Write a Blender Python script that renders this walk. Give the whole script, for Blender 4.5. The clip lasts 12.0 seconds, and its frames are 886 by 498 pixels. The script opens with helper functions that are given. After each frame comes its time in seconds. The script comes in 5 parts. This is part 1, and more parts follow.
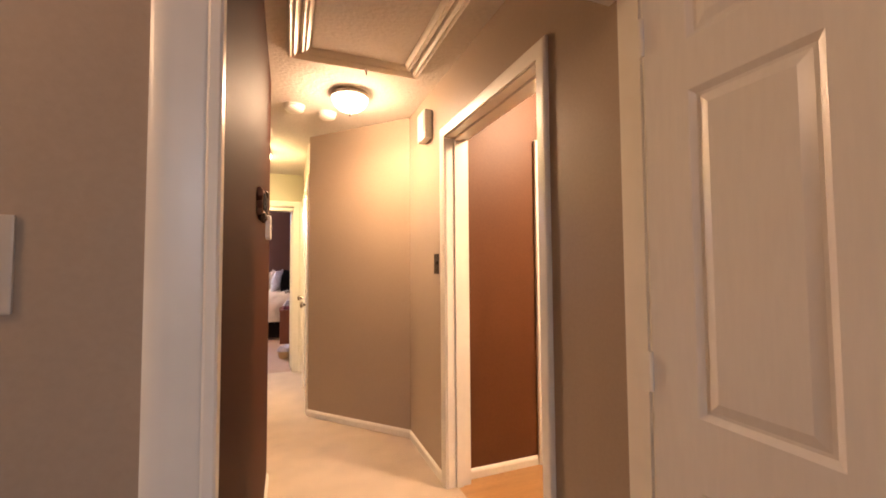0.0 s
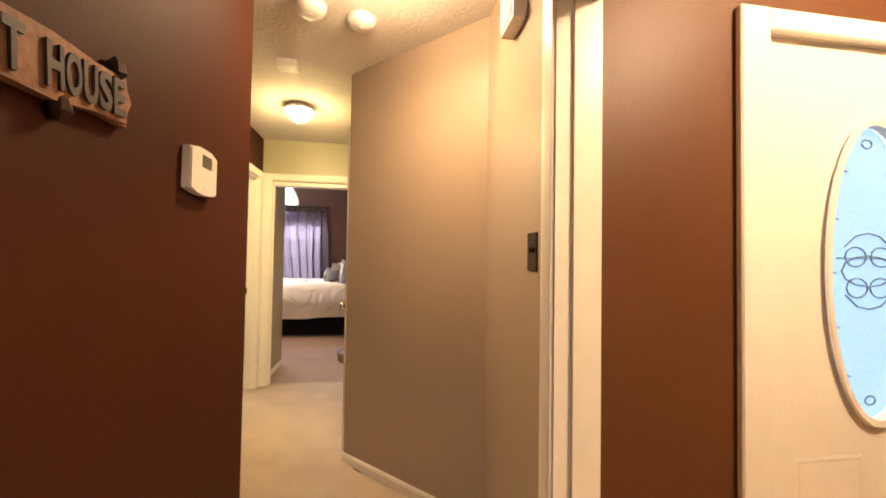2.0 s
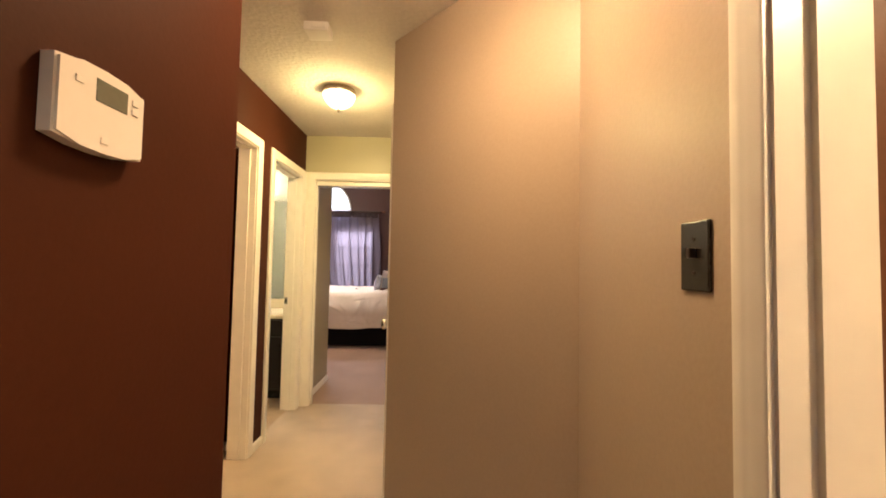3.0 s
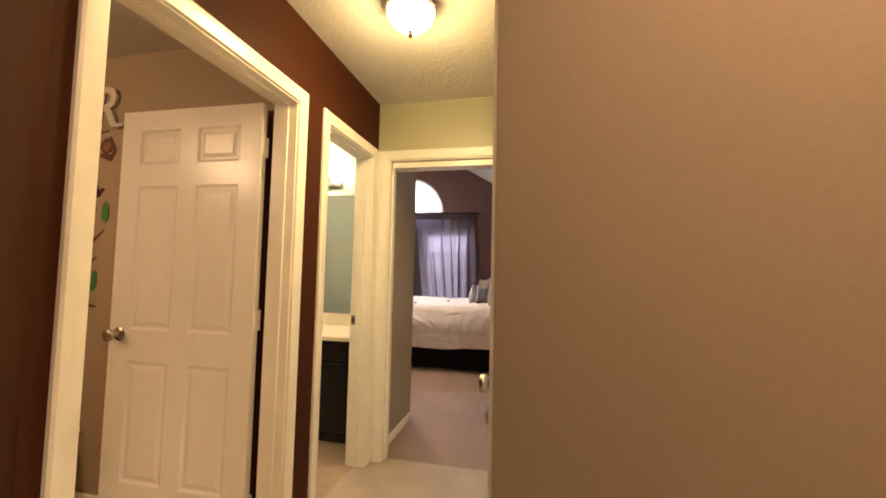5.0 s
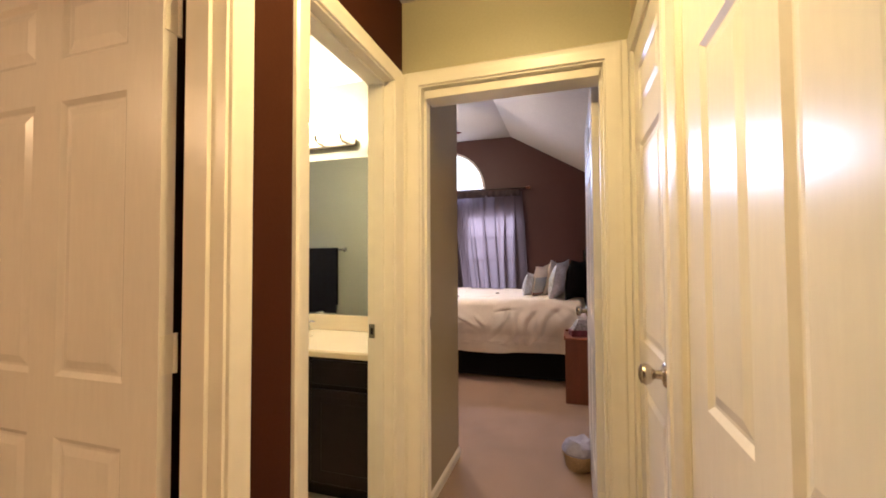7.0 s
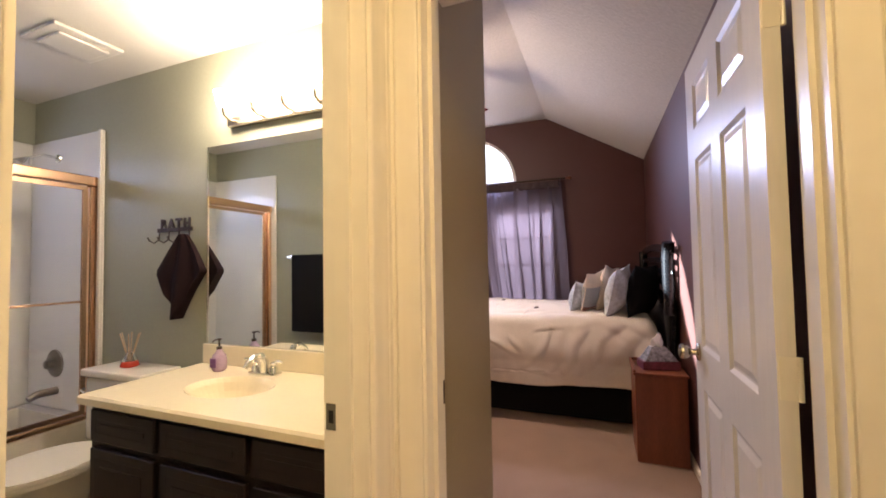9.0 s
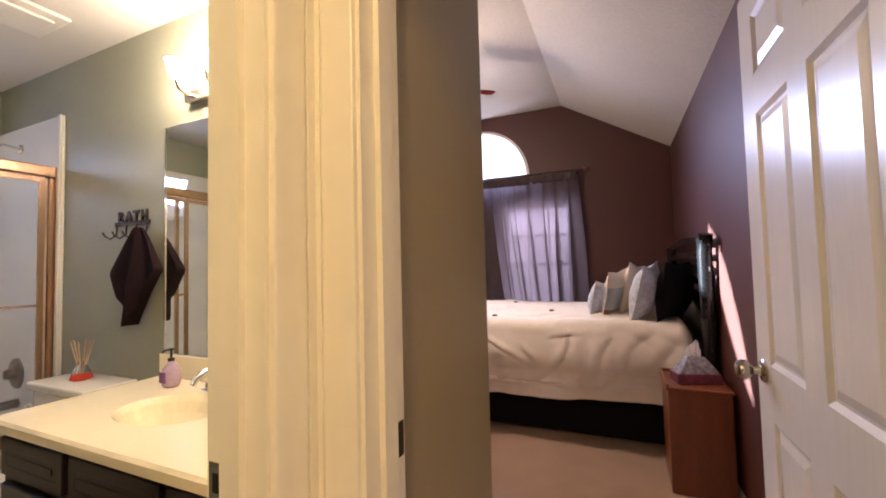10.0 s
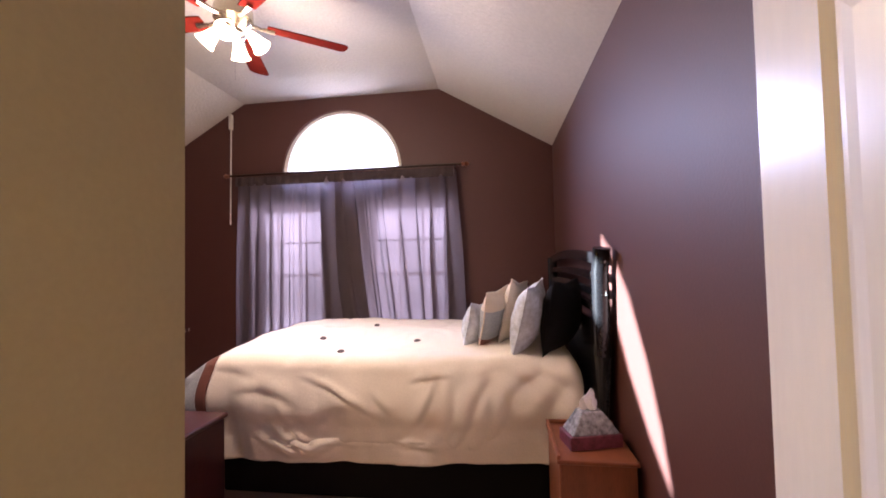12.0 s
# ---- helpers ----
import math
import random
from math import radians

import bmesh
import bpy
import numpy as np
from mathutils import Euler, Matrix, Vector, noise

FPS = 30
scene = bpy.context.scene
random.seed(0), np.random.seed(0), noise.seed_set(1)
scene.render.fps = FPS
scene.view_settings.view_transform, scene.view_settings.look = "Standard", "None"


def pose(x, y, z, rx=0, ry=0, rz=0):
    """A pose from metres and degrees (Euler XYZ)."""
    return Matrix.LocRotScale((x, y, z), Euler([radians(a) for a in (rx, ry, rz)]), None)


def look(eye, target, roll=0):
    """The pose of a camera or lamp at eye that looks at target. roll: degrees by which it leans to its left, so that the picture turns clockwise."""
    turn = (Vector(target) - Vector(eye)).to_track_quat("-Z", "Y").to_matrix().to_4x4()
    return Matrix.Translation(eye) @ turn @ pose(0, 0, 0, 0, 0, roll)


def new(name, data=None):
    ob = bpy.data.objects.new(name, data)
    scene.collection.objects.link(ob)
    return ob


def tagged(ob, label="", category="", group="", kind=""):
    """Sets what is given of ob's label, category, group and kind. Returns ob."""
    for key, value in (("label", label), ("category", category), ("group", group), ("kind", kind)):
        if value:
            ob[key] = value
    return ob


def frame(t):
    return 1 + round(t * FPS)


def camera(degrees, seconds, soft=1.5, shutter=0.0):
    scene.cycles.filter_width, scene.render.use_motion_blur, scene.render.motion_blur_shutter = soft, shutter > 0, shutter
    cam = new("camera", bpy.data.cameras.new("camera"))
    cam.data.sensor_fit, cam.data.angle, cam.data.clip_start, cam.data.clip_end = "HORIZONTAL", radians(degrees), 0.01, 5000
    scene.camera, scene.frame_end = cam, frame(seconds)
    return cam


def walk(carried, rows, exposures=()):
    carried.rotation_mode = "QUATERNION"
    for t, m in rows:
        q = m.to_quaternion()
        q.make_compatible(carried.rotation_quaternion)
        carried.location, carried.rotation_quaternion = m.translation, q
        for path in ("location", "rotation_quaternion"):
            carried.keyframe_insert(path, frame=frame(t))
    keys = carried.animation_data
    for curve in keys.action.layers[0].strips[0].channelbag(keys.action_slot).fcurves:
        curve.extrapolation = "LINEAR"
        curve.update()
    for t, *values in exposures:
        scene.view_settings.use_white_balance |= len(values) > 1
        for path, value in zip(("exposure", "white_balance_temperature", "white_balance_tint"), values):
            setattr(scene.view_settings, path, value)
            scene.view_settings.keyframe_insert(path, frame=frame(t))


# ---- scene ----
cam = camera(96.0, 12.0, soft=1.8)
PATH = [
    (0, (0.289, 1.317, 1.281), (1.016, 3.178, 1.369), -0.4),
    (0.5, (0.39, 1.527, 1.277), (1.074, 3.406, 1.337), -0.2),
    (1, (0.495, 1.806, 1.254), (1.088, 3.716, 1.305), 0.7),
    (1.5, (0.583, 2.116, 1.263), (1.066, 4.056, 1.303), 0.7),
    (2, (0.67, 2.42, 1.267), (0.98, 4.396, 1.321), 0.9),
    (2.5, (0.703, 2.702, 1.272), (0.884, 4.693, 1.344), 1.1),
    (3, (0.698, 2.965, 1.272), (0.736, 4.963, 1.356), 1.1),
    (5, (0.557, 4.013, 1.27), (0.121, 5.962, 1.386), 1.3),
    (5.5, (0.465, 4.242, 1.267), (-0.059, 6.17, 1.367), 1.4),
    (6, (0.364, 4.492, 1.245), (-0.226, 6.401, 1.328), 0.4),
    (6.5, (0.296, 4.707, 1.235), (-0.305, 6.614, 1.3), -0.2),
    (8.5, (0.019, 5.543, 1.294), (-0.608, 7.442, 1.354), -1.0),
    (9, (-0.019, 5.724, 1.286), (-0.742, 7.587, 1.36), -1.0),
    (9.5, (-0.039, 5.907, 1.269), (-0.835, 7.74, 1.354), -1.0),
    (10, (-0.04, 6.077, 1.253), (-0.842, 7.907, 1.341), -1.4),
    (10.5, (-0.028, 6.3, 1.232), (-0.738, 8.168, 1.324), -0.9),
    (11, (-0.032, 6.505, 1.26), (-0.593, 8.423, 1.338), -0.9),
    (11.5, (-0.021, 6.723, 1.298), (-0.416, 8.682, 1.372), -1.0),
    (12, (-0.047, 6.929, 1.359), (-0.312, 8.91, 1.425), -1.2),
]
walk(cam, [(t, look(eye, target, roll)) for t, eye, target, roll in PATH],
     exposures=[(0, 4.68, 6500, 24), (1, 4.48, 6500, 19), (2.2, 4.28, 6500, 12), (3, 4.15, 6500, 12), (5.0, 3.95, 6500, 12), (6.5, 3.88, 6500, 14), (8.5, 3.78, 6500, 18),
                (9.5, 3.80, 6500, 20), (10.5, 3.78, 6500, 20), (11.2, 3.90, 6500, 21), (12, 4.14, 6500, 22)])

# ---- world and light ----
world = bpy.data.worlds.new("sky")
scene.world = world
world.use_nodes = True
wn = world.node_tree.nodes
sky = wn.new("ShaderNodeTexSky")
sky.sky_type, sky.sun_disc, sky.sun_elevation, sky.sun_rotation = "NISHITA", False, radians(7), radians(263)
wn["Background"].inputs["Strength"].default_value = 0.05
world.node_tree.links.new(sky.outputs[0], wn["Background"].inputs["Color"])


def lamp(name, kind, m, power, color, size=0.1, size_y=None, shadow=True):
    d = bpy.data.lights.new(name, kind)
    d.energy, d.color = power, color
    if kind == "AREA":
        d.size = size
        if size_y:
            d.shape, d.size_y = "RECTANGLE", size_y
    elif kind == "SUN":
        d.angle = size
    else:
        d.shadow_soft_size = size
    ob = new(name, d)
    ob.matrix_world = m
    return ob


WARM = (1.0, 0.66, 0.36)
WARM_LOW = (1.0, 0.74, 0.32)
BATH = (1.0, 0.85, 0.64)
DAY = (0.50, 0.62, 1.0)
FAN_AT = (-1.44, 8.90)
sun = lamp("sun", "SUN", look((0, 0, 0), (1.0, 0.12, -0.12)), 5.0, (0.72, 0.93, 1.0), radians(0.8))
# the ceiling bowls throw most of their light straight down; a weaker bulb inside each lights the ceiling
lamp("hall_bulb", "POINT", pose(0.67, 3.98, 2.33), 1.15, WARM, 0.07)
lamp("hall_bowl_light", "AREA", pose(0.67, 3.98, 2.275), 0.85, WARM, 0.22).data.shape = "DISK"
lamp("inner_hall_bulb", "POINT", pose(0.03, 5.62, 2.33), 1.25, WARM_LOW, 0.07)
lamp("inner_hall_bowl_light", "AREA", pose(0.03, 5.62, 2.275), 0.72, WARM_LOW, 0.20).data.shape = "DISK"
lamp("room_ceiling_lamp", "POINT", pose(-0.9, 1.6, 2.2), 0.95, WARM, 0.12)
lamp("nursery_lamp", "POINT", pose(-2.2, 3.9, 2.2), 3.5, WARM, 0.12)
lamp("foyer_lamp", "POINT", pose(2.25, 2.35, 2.6), 10.5, (1.0, 0.72, 0.42), 0.12)
for bx in (-1.73, -1.545, -1.36, -1.175):
    lamp("vanity_bulb", "POINT", pose(bx, 7.09, 2.13), 0.68, BATH, 0.035)
lamp("fan_bulb", "POINT", pose(FAN_AT[0], FAN_AT[1], 2.50), 2.7, (1.0, 0.82, 0.64), 0.08)
fan_spot = lamp("fan_downlight", "SPOT", pose(FAN_AT[0], FAN_AT[1], 2.49), 6.6, (1.0, 0.82, 0.64), 0.08)
fan_spot.data.spot_size, fan_spot.data.spot_blend = radians(165), 1.0
arch_lamp = lamp("arch_daylight", "AREA", look((-1.59, 10.90, 2.53), (-1.0, 8.0, 0.7)), 3.6, DAY, 1.1, 0.42)
arch_lamp.data.spread = radians(125)
lamp("bath_daylight", "AREA", look((-3.60, 6.45, 1.92), (-2.0, 6.6, 1.2)), 0.7, DAY, 0.7, 0.32)
lamp("front_door_daylight", "AREA", look((2.39, 3.80, 1.25), (2.2, 1.0, 0.9)), 0.5, DAY, 0.35, 0.95)
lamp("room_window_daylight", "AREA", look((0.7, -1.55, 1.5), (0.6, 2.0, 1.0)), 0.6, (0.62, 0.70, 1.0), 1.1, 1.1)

# ---- materials ----


def mat(name, color, rough=0.5, metal=0.0, bump=0.0, bscale=60.0, vary=0.06, vscale=1.5, coat=0.0, spec=0.5,
        emit=None, power=0.0, alpha=1.0, trans=0.0, sheen=0.0, stretch=None, dist=0.002, detail=4.0):
    m = bpy.data.materials.new(name)
    m.use_nodes = True
    nt = m.node_tree
    b = nt.nodes["Principled BSDF"]
    tc = nt.nodes.new("ShaderNodeTexCoord")
    mp = nt.nodes.new("ShaderNodeMapping")
    nt.links.new(tc.outputs["Object"], mp.inputs[0])
    if stretch:
        mp.inputs["Scale"].default_value = stretch
    b.inputs["Roughness"].default_value = rough
    b.inputs["Metallic"].default_value = metal
    b.inputs["Specular IOR Level"].default_value = spec
    b.inputs["Coat Weight"].default_value = coat
    b.inputs["Sheen Weight"].default_value = sheen
    b.inputs["Transmission Weight"].default_value = trans
    b.inputs["Alpha"].default_value = alpha
    big = nt.nodes.new("ShaderNodeTexNoise")
    big.inputs["Scale"].default_value, big.inputs["Detail"].default_value = vscale, 5.0
    fine = nt.nodes.new("ShaderNodeTexNoise")
    fine.inputs["Scale"].default_value, fine.inputs["Detail"].default_value = bscale, detail
    for n in (big, fine):
        nt.links.new(mp.outputs[0], n.inputs["Vector"])
    add = nt.nodes.new("ShaderNodeMath")
    add.operation = "ADD"
    nt.links.new(big.outputs[0], add.inputs[0])
    nt.links.new(fine.outputs[0], add.inputs[1])
    mr = nt.nodes.new("ShaderNodeMapRange")
    mr.inputs["From Min"].default_value, mr.inputs["From Max"].default_value = 0.6, 1.4
    mr.inputs["To Min"].default_value, mr.inputs["To Max"].default_value = 1 - 2 * vary, 1 + 2 * vary
    nt.links.new(add.outputs[0], mr.inputs["Value"])
    mix = nt.nodes.new("ShaderNodeMix")
    mix.data_type, mix.blend_type = "RGBA", "MULTIPLY"
    mix.inputs[0].default_value = 1.0
    mix.inputs[6].default_value = (*color, 1)
    nt.links.new(mr.outputs[0], mix.inputs[7])
    nt.links.new(mix.outputs[2], b.inputs["Base Color"])
    if bump:
        bp = nt.nodes.new("ShaderNodeBump")
        bp.inputs["Strength"].default_value, bp.inputs["Distance"].default_value = bump, dist
        nt.links.new(fine.outputs[0], bp.inputs["Height"])
        nt.links.new(bp.outputs[0], b.inputs["Normal"])
    if emit:
        b.inputs["Emission Color"].default_value = (*emit, 1)
        b.inputs["Emission Strength"].default_value = power
    return m


tan = mat("tan_wall_paint", (0.375, 0.289, 0.210), 0.40, spec=0.4, bump=0.25, bscale=90, vary=0.03, dist=0.0015)
brown = mat("brown_wall_paint", (0.050, 0.0142, 0.0062), 0.62, bump=0.3, bscale=90, vary=0.04, dist=0.0015, spec=0.09)
maroon = mat("maroon_brown_wall_paint", (0.082, 0.028, 0.022), 0.52, bump=0.3, bscale=90, vary=0.04, dist=0.0015)
# the hall's brown paint again, lightened to carry the foyer's brighter light
lit_brown = mat("lit_brown_wall_paint", (0.115, 0.046, 0.019), 0.45, spec=0.25, bump=0.3, bscale=90, vary=0.05)
entry_paint = mat("olive_tan_wall_paint", (0.325, 0.27, 0.16), 0.42, bump=0.3, bscale=90, vary=0.03, dist=0.0015)
# tan paint with the yellow lamp's glow on the end wall mixed into its colour
lit_end_tan = mat("lamp_lit_tan_wall_paint", (0.44, 0.41, 0.27), 0.42, bump=0.3, bscale=90, vary=0.03, dist=0.0015)
green = mat("sage_green_wall_paint", (0.33, 0.335, 0.25), 0.42, bump=0.3, bscale=90, vary=0.03, dist=0.0015)
nursery_tan = mat("nursery_wall_paint", (0.36, 0.27, 0.18), 0.5, bump=0.3, bscale=90, vary=0.03)
ceil_m = mat("textured_white_ceiling_paint", (0.62, 0.58, 0.52), 0.9, bump=0.8, bscale=45, vary=0.04, dist=0.006)
white = mat("semi_gloss_white_trim_paint", (0.80, 0.76, 0.67), 0.30, bump=0.02, bscale=14, vary=0.02, detail=1.0)
door_white = mat("white_door_paint", (0.78, 0.75, 0.70), 0.27, bump=0.06, bscale=30, vary=0.02, stretch=(3, 3, 0.4))
carpet = mat("beige_carpet_pile", (0.50, 0.39, 0.285), 0.95, bump=1.0, bscale=260, vary=0.10, vscale=5, dist=0.006, sheen=0.3)
bed_carpet = mat("taupe_carpet_pile", (0.35, 0.215, 0.145), 0.95, bump=1.0, bscale=260, vary=0.10, vscale=4, dist=0.006, sheen=0.3)
tile_m = mat("tan_floor_tile", (0.42, 0.30, 0.19), 0.35, bump=0.2, bscale=20, vary=0.10, vscale=6)
foyer_m = mat("honey_wood_floor", (0.42, 0.23, 0.09), 0.3, bump=0.2, bscale=30, vary=0.12, stretch=(1, 12, 1))
dark_wood = mat("espresso_cabinet_wood", (0.0115, 0.0062, 0.0055), 0.36, spec=0.35, bump=0.08, bscale=30, vary=0.10, stretch=(8, 8, 0.8))
red_wood = mat("cherry_stained_wood", (0.20, 0.062, 0.030), 0.35, bump=0.15, bscale=25, vary=0.15, stretch=(10, 10, 1))
blade_m = mat("red_cherry_blade_wood", (0.11, 0.012, 0.009), 0.9, spec=0.0, bump=0.1, bscale=25, vary=0.12, stretch=(1, 8, 8))
nickel = mat("brushed_nickel", (0.52, 0.46, 0.38), 0.25, metal=1.0, vary=0.03)
chrome = mat("polished_chrome", (0.78, 0.78, 0.78), 0.08, metal=1.0, vary=0.01)
bronze = mat("dark_bronze", (0.06, 0.04, 0.03), 0.35, metal=0.8)
copper = mat("copper_toned_anodised_frame", (0.72, 0.46, 0.30), 0.25, metal=1.0, vary=0.03)
black = mat("black_lacquer", (0.010, 0.009, 0.010), 0.24, spec=0.35, vary=0.1)
black_cloth = mat("black_cloth", (0.009, 0.008, 0.009), 0.95, bump=0.5, bscale=300, spec=0.15)
counter_m = mat("cream_cultured_marble", (0.82, 0.72, 0.52), 0.16, vary=0.015, vscale=5)
porcelain = mat("white_porcelain", (0.75, 0.70, 0.60), 0.12, vary=0.01)
surround = mat("white_acrylic_surround", (0.75, 0.73, 0.68), 0.2, vary=0.01)
plastic = mat("white_plastic", (0.74, 0.71, 0.66), 0.35, vary=0.01)
lcd = mat("grey_lcd_glass", (0.12, 0.13, 0.10), 0.15)
mirror_m = mat("silvered_mirror", (0.92, 0.94, 0.92), 0.015, metal=1.0, vary=0.0)
glass = mat("clear_glass", (0.95, 0.97, 0.97), 0.02, trans=1.0, vary=0.0)
comforter_m = mat("cream_comforter_cotton", (0.76, 0.69, 0.62), 0.85, bump=0.3, bscale=120, vary=0.04, sheen=0.2, dist=0.003)
grey_band = mat("grey_blue_patchwork_cotton", (0.34, 0.36, 0.40), 0.85, bump=0.4, bscale=120, vary=0.12, sheen=0.2)
brown_band = mat("brown_satin_band", (0.16, 0.06, 0.045), 0.5, bump=0.3, bscale=80)
pillow_cream = mat("cream_pillow_cotton", (0.70, 0.60, 0.50), 0.85, bump=0.3, bscale=120, sheen=0.2)
pillow_grey = mat("grey_striped_pillow_cotton", (0.50, 0.54, 0.62), 0.8, bump=0.4, bscale=40, vary=0.2, vscale=9, sheen=0.2)
towel_m = mat("dark_brown_terry", (0.016, 0.008, 0.009), 0.95, spec=0.1, bump=1.0, bscale=220, vary=0.15, dist=0.004)
smooth_ceil = mat("smooth_white_ceiling_paint", (0.66, 0.63, 0.58), 0.9, bump=0.2, bscale=120, vary=0.02)
shade_m = mat("frosted_glass_shade", (0.9, 0.85, 0.75), 0.4, emit=(1.0, 0.80, 0.50), power=0.9)
shade_low = mat("amber_frosted_glass_shade", (0.9, 0.85, 0.7), 0.4, emit=(1.0, 0.84, 0.42), power=0.5)
bulb_m = mat("lit_frosted_vanity_glass", (0.9, 0.88, 0.8), 0.4, emit=(1.0, 0.90, 0.72), power=0.9)
# white frames and muntins, greyed to show their shaded side against the daylight
muntin_m = mat("backlit_muntin_grey", (0.34, 0.33, 0.36), 0.5)
day_glow = mat("daylit_sky_pane", (0.1, 0.1, 0.1), 0.9, emit=(0.88, 0.93, 1.0), power=0.16)
door_glow = mat("daylit_blue_haze", (0.10, 0.16, 0.24), 0.25, emit=(0.42, 0.68, 1.0), power=0.055)
wicker = mat("tan_wicker", (0.36, 0.24, 0.13), 0.7, bump=1.0, bscale=90, vary=0.2, dist=0.004)

# ---- mesh helpers ----


def part(name, bm, material, parent=None, label="", smooth=False):
    bmesh.ops.recalc_face_normals(bm, faces=bm.faces)
    me = bpy.data.meshes.new(name)
    bm.to_mesh(me)
    bm.free()
    for m in (material if isinstance(material, (list, tuple)) else (material,)):
        me.materials.append(m)
    if smooth:
        me.polygons.foreach_set("use_smooth", [True] * len(me.polygons))
        me.set_sharp_from_angle(angle=radians(38))
    ob = new(name, me)
    if parent:
        ob.parent = parent
    return tagged(ob, label=label)


def thing(name, m=None, label="", category="", group=""):
    ob = new(name)
    ob.empty_display_size = 0.1
    if m is not None:
        ob.matrix_world = m
    return tagged(ob, label=label, category=category, group=group)


def box(bm, x0, x1, y0, y1, z0, z1, bevel=0.0, segs=1):
    """Adds a box, bevelled if asked."""
    r = bmesh.ops.create_cube(bm, size=1.0)
    vs = r["verts"]
    for v in vs:
        v.co = Vector(((x0 + x1) / 2 + v.co.x * (x1 - x0), (y0 + y1) / 2 + v.co.y * (y1 - y0), (z0 + z1) / 2 + v.co.z * (z1 - z0)))
    if bevel:
        es = list({e for v in vs for e in v.link_edges})
        bmesh.ops.bevel(bm, geom=es, offset=bevel, segments=segs, affect="EDGES", profile=0.6)
    return bm


def bx(*a, **k):
    return box(bmesh.new(), *a, **k)


def lathe(prof, n=24, m=None, bm=None, cap=True):
    """Turns the profile [(r, z), ...] round z."""
    bm = bm or bmesh.new()
    m = m or Matrix()
    rings = []
    for r, z in prof:
        rings.append([bm.verts.new(m @ Vector((r * math.cos(2 * math.pi * k / n), r * math.sin(2 * math.pi * k / n), z))) for k in range(n)])
    for a, b in zip(rings, rings[1:]):
        for k in range(n):
            bm.faces.new((a[k], a[(k + 1) % n], b[(k + 1) % n], b[k]))
    if cap:
        bm.faces.new(rings[0])
        bm.faces.new(rings[-1])
    return bm


def tube(pts, r, n=10, bm=None, closed=False):
    """A round bar through the points; r may be a list."""
    bm = bm or bmesh.new()
    pts = [Vector(p) for p in pts]
    rr = r if isinstance(r, (list, tuple)) else [r] * len(pts)
    rings = []
    for i, p in enumerate(pts):
        d = (pts[min(i + 1, len(pts) - 1)] - pts[max(i - 1, 0)]).normalized()
        q = d.to_track_quat("Z", "Y")
        rings.append([bm.verts.new(p + q @ Vector((rr[i] * math.cos(2 * math.pi * k / n), rr[i] * math.sin(2 * math.pi * k / n), 0))) for k in range(n)])
    for a, b in zip(rings, rings[1:]):
        for k in range(n):
            bm.faces.new((a[k], a[(k + 1) % n], b[(k + 1) % n], b[k]))
    bm.faces.new(rings[0])
    bm.faces.new(rings[-1])
    return bm


def prism(pts, depth, place, bm=None):
    """A flat outline [(u, v), ...] given thickness; place(u, v, w) makes a world point."""
    bm = bm or bmesh.new()
    a = [bm.verts.new(place(u, v, 0.0)) for u, v in pts]
    b = [bm.verts.new(place(u, v, depth)) for u, v in pts]
    bm.faces.new(a)
    bm.faces.new(b)
    n = len(pts)
    for k in range(n):
        bm.faces.new((a[k], a[(k + 1) % n], b[(k + 1) % n], b[k]))
    return bm


def wall(name, axis, lo, hi, a0, a1, z0, z1, holes, m_lo, m_hi, m_edge=None):
    """A wall with openings. axis 'x': it runs along x between y=lo and y=hi; 'y': along y between x=lo and x=hi."""
    cuts = sorted({a0, a1, *[h[0] for h in holes], *[h[1] for h in holes]})
    zc = sorted({z0, z1, *[h[2] for h in holes], *[h[3] for h in holes]})
    solid = {}
    for i in range(len(cuts) - 1):
        for j in range(len(zc) - 1):
            ca, cz = (cuts[i] + cuts[i + 1]) / 2, (zc[j] + zc[j + 1]) / 2
            solid[i, j] = not any(h[0] < ca < h[1] and h[2] < cz < h[3] for h in holes)
    bm = bmesh.new()
    vs = {}

    def v(a, b, z):
        key = (a, b, z)
        if key not in vs:
            vs[key] = bm.verts.new((a, b, z) if axis == "x" else (b, a, z))
        return vs[key]

    def face(q, k):
        bm.faces.new(q).material_index = k
    for (i, j), s in solid.items():
        if not s:
            continue
        p, q, r, t = cuts[i], cuts[i + 1], zc[j], zc[j + 1]
        face((v(p, lo, r), v(q, lo, r), v(q, lo, t), v(p, lo, t)), 0)
        face((v(p, hi, r), v(q, hi, r), v(q, hi, t), v(p, hi, t)), 1)
        if not solid.get((i - 1, j)):
            face((v(p, lo, r), v(p, hi, r), v(p, hi, t), v(p, lo, t)), 2)
        if not solid.get((i + 1, j)):
            face((v(q, lo, r), v(q, hi, r), v(q, hi, t), v(q, lo, t)), 2)
        if not solid.get((i, j - 1)):
            face((v(p, lo, r), v(q, lo, r), v(q, hi, r), v(p, hi, r)), 2)
        if not solid.get((i, j + 1)):
            face((v(p, lo, t), v(q, lo, t), v(q, hi, t), v(p, hi, t)), 2)
    return tagged(part(name, bm, (m_lo, m_hi, m_edge or m_hi)), kind="structure")


def struct(name, bm, material, **k):
    return tagged(part(name, bm, material, **k), kind="structure")


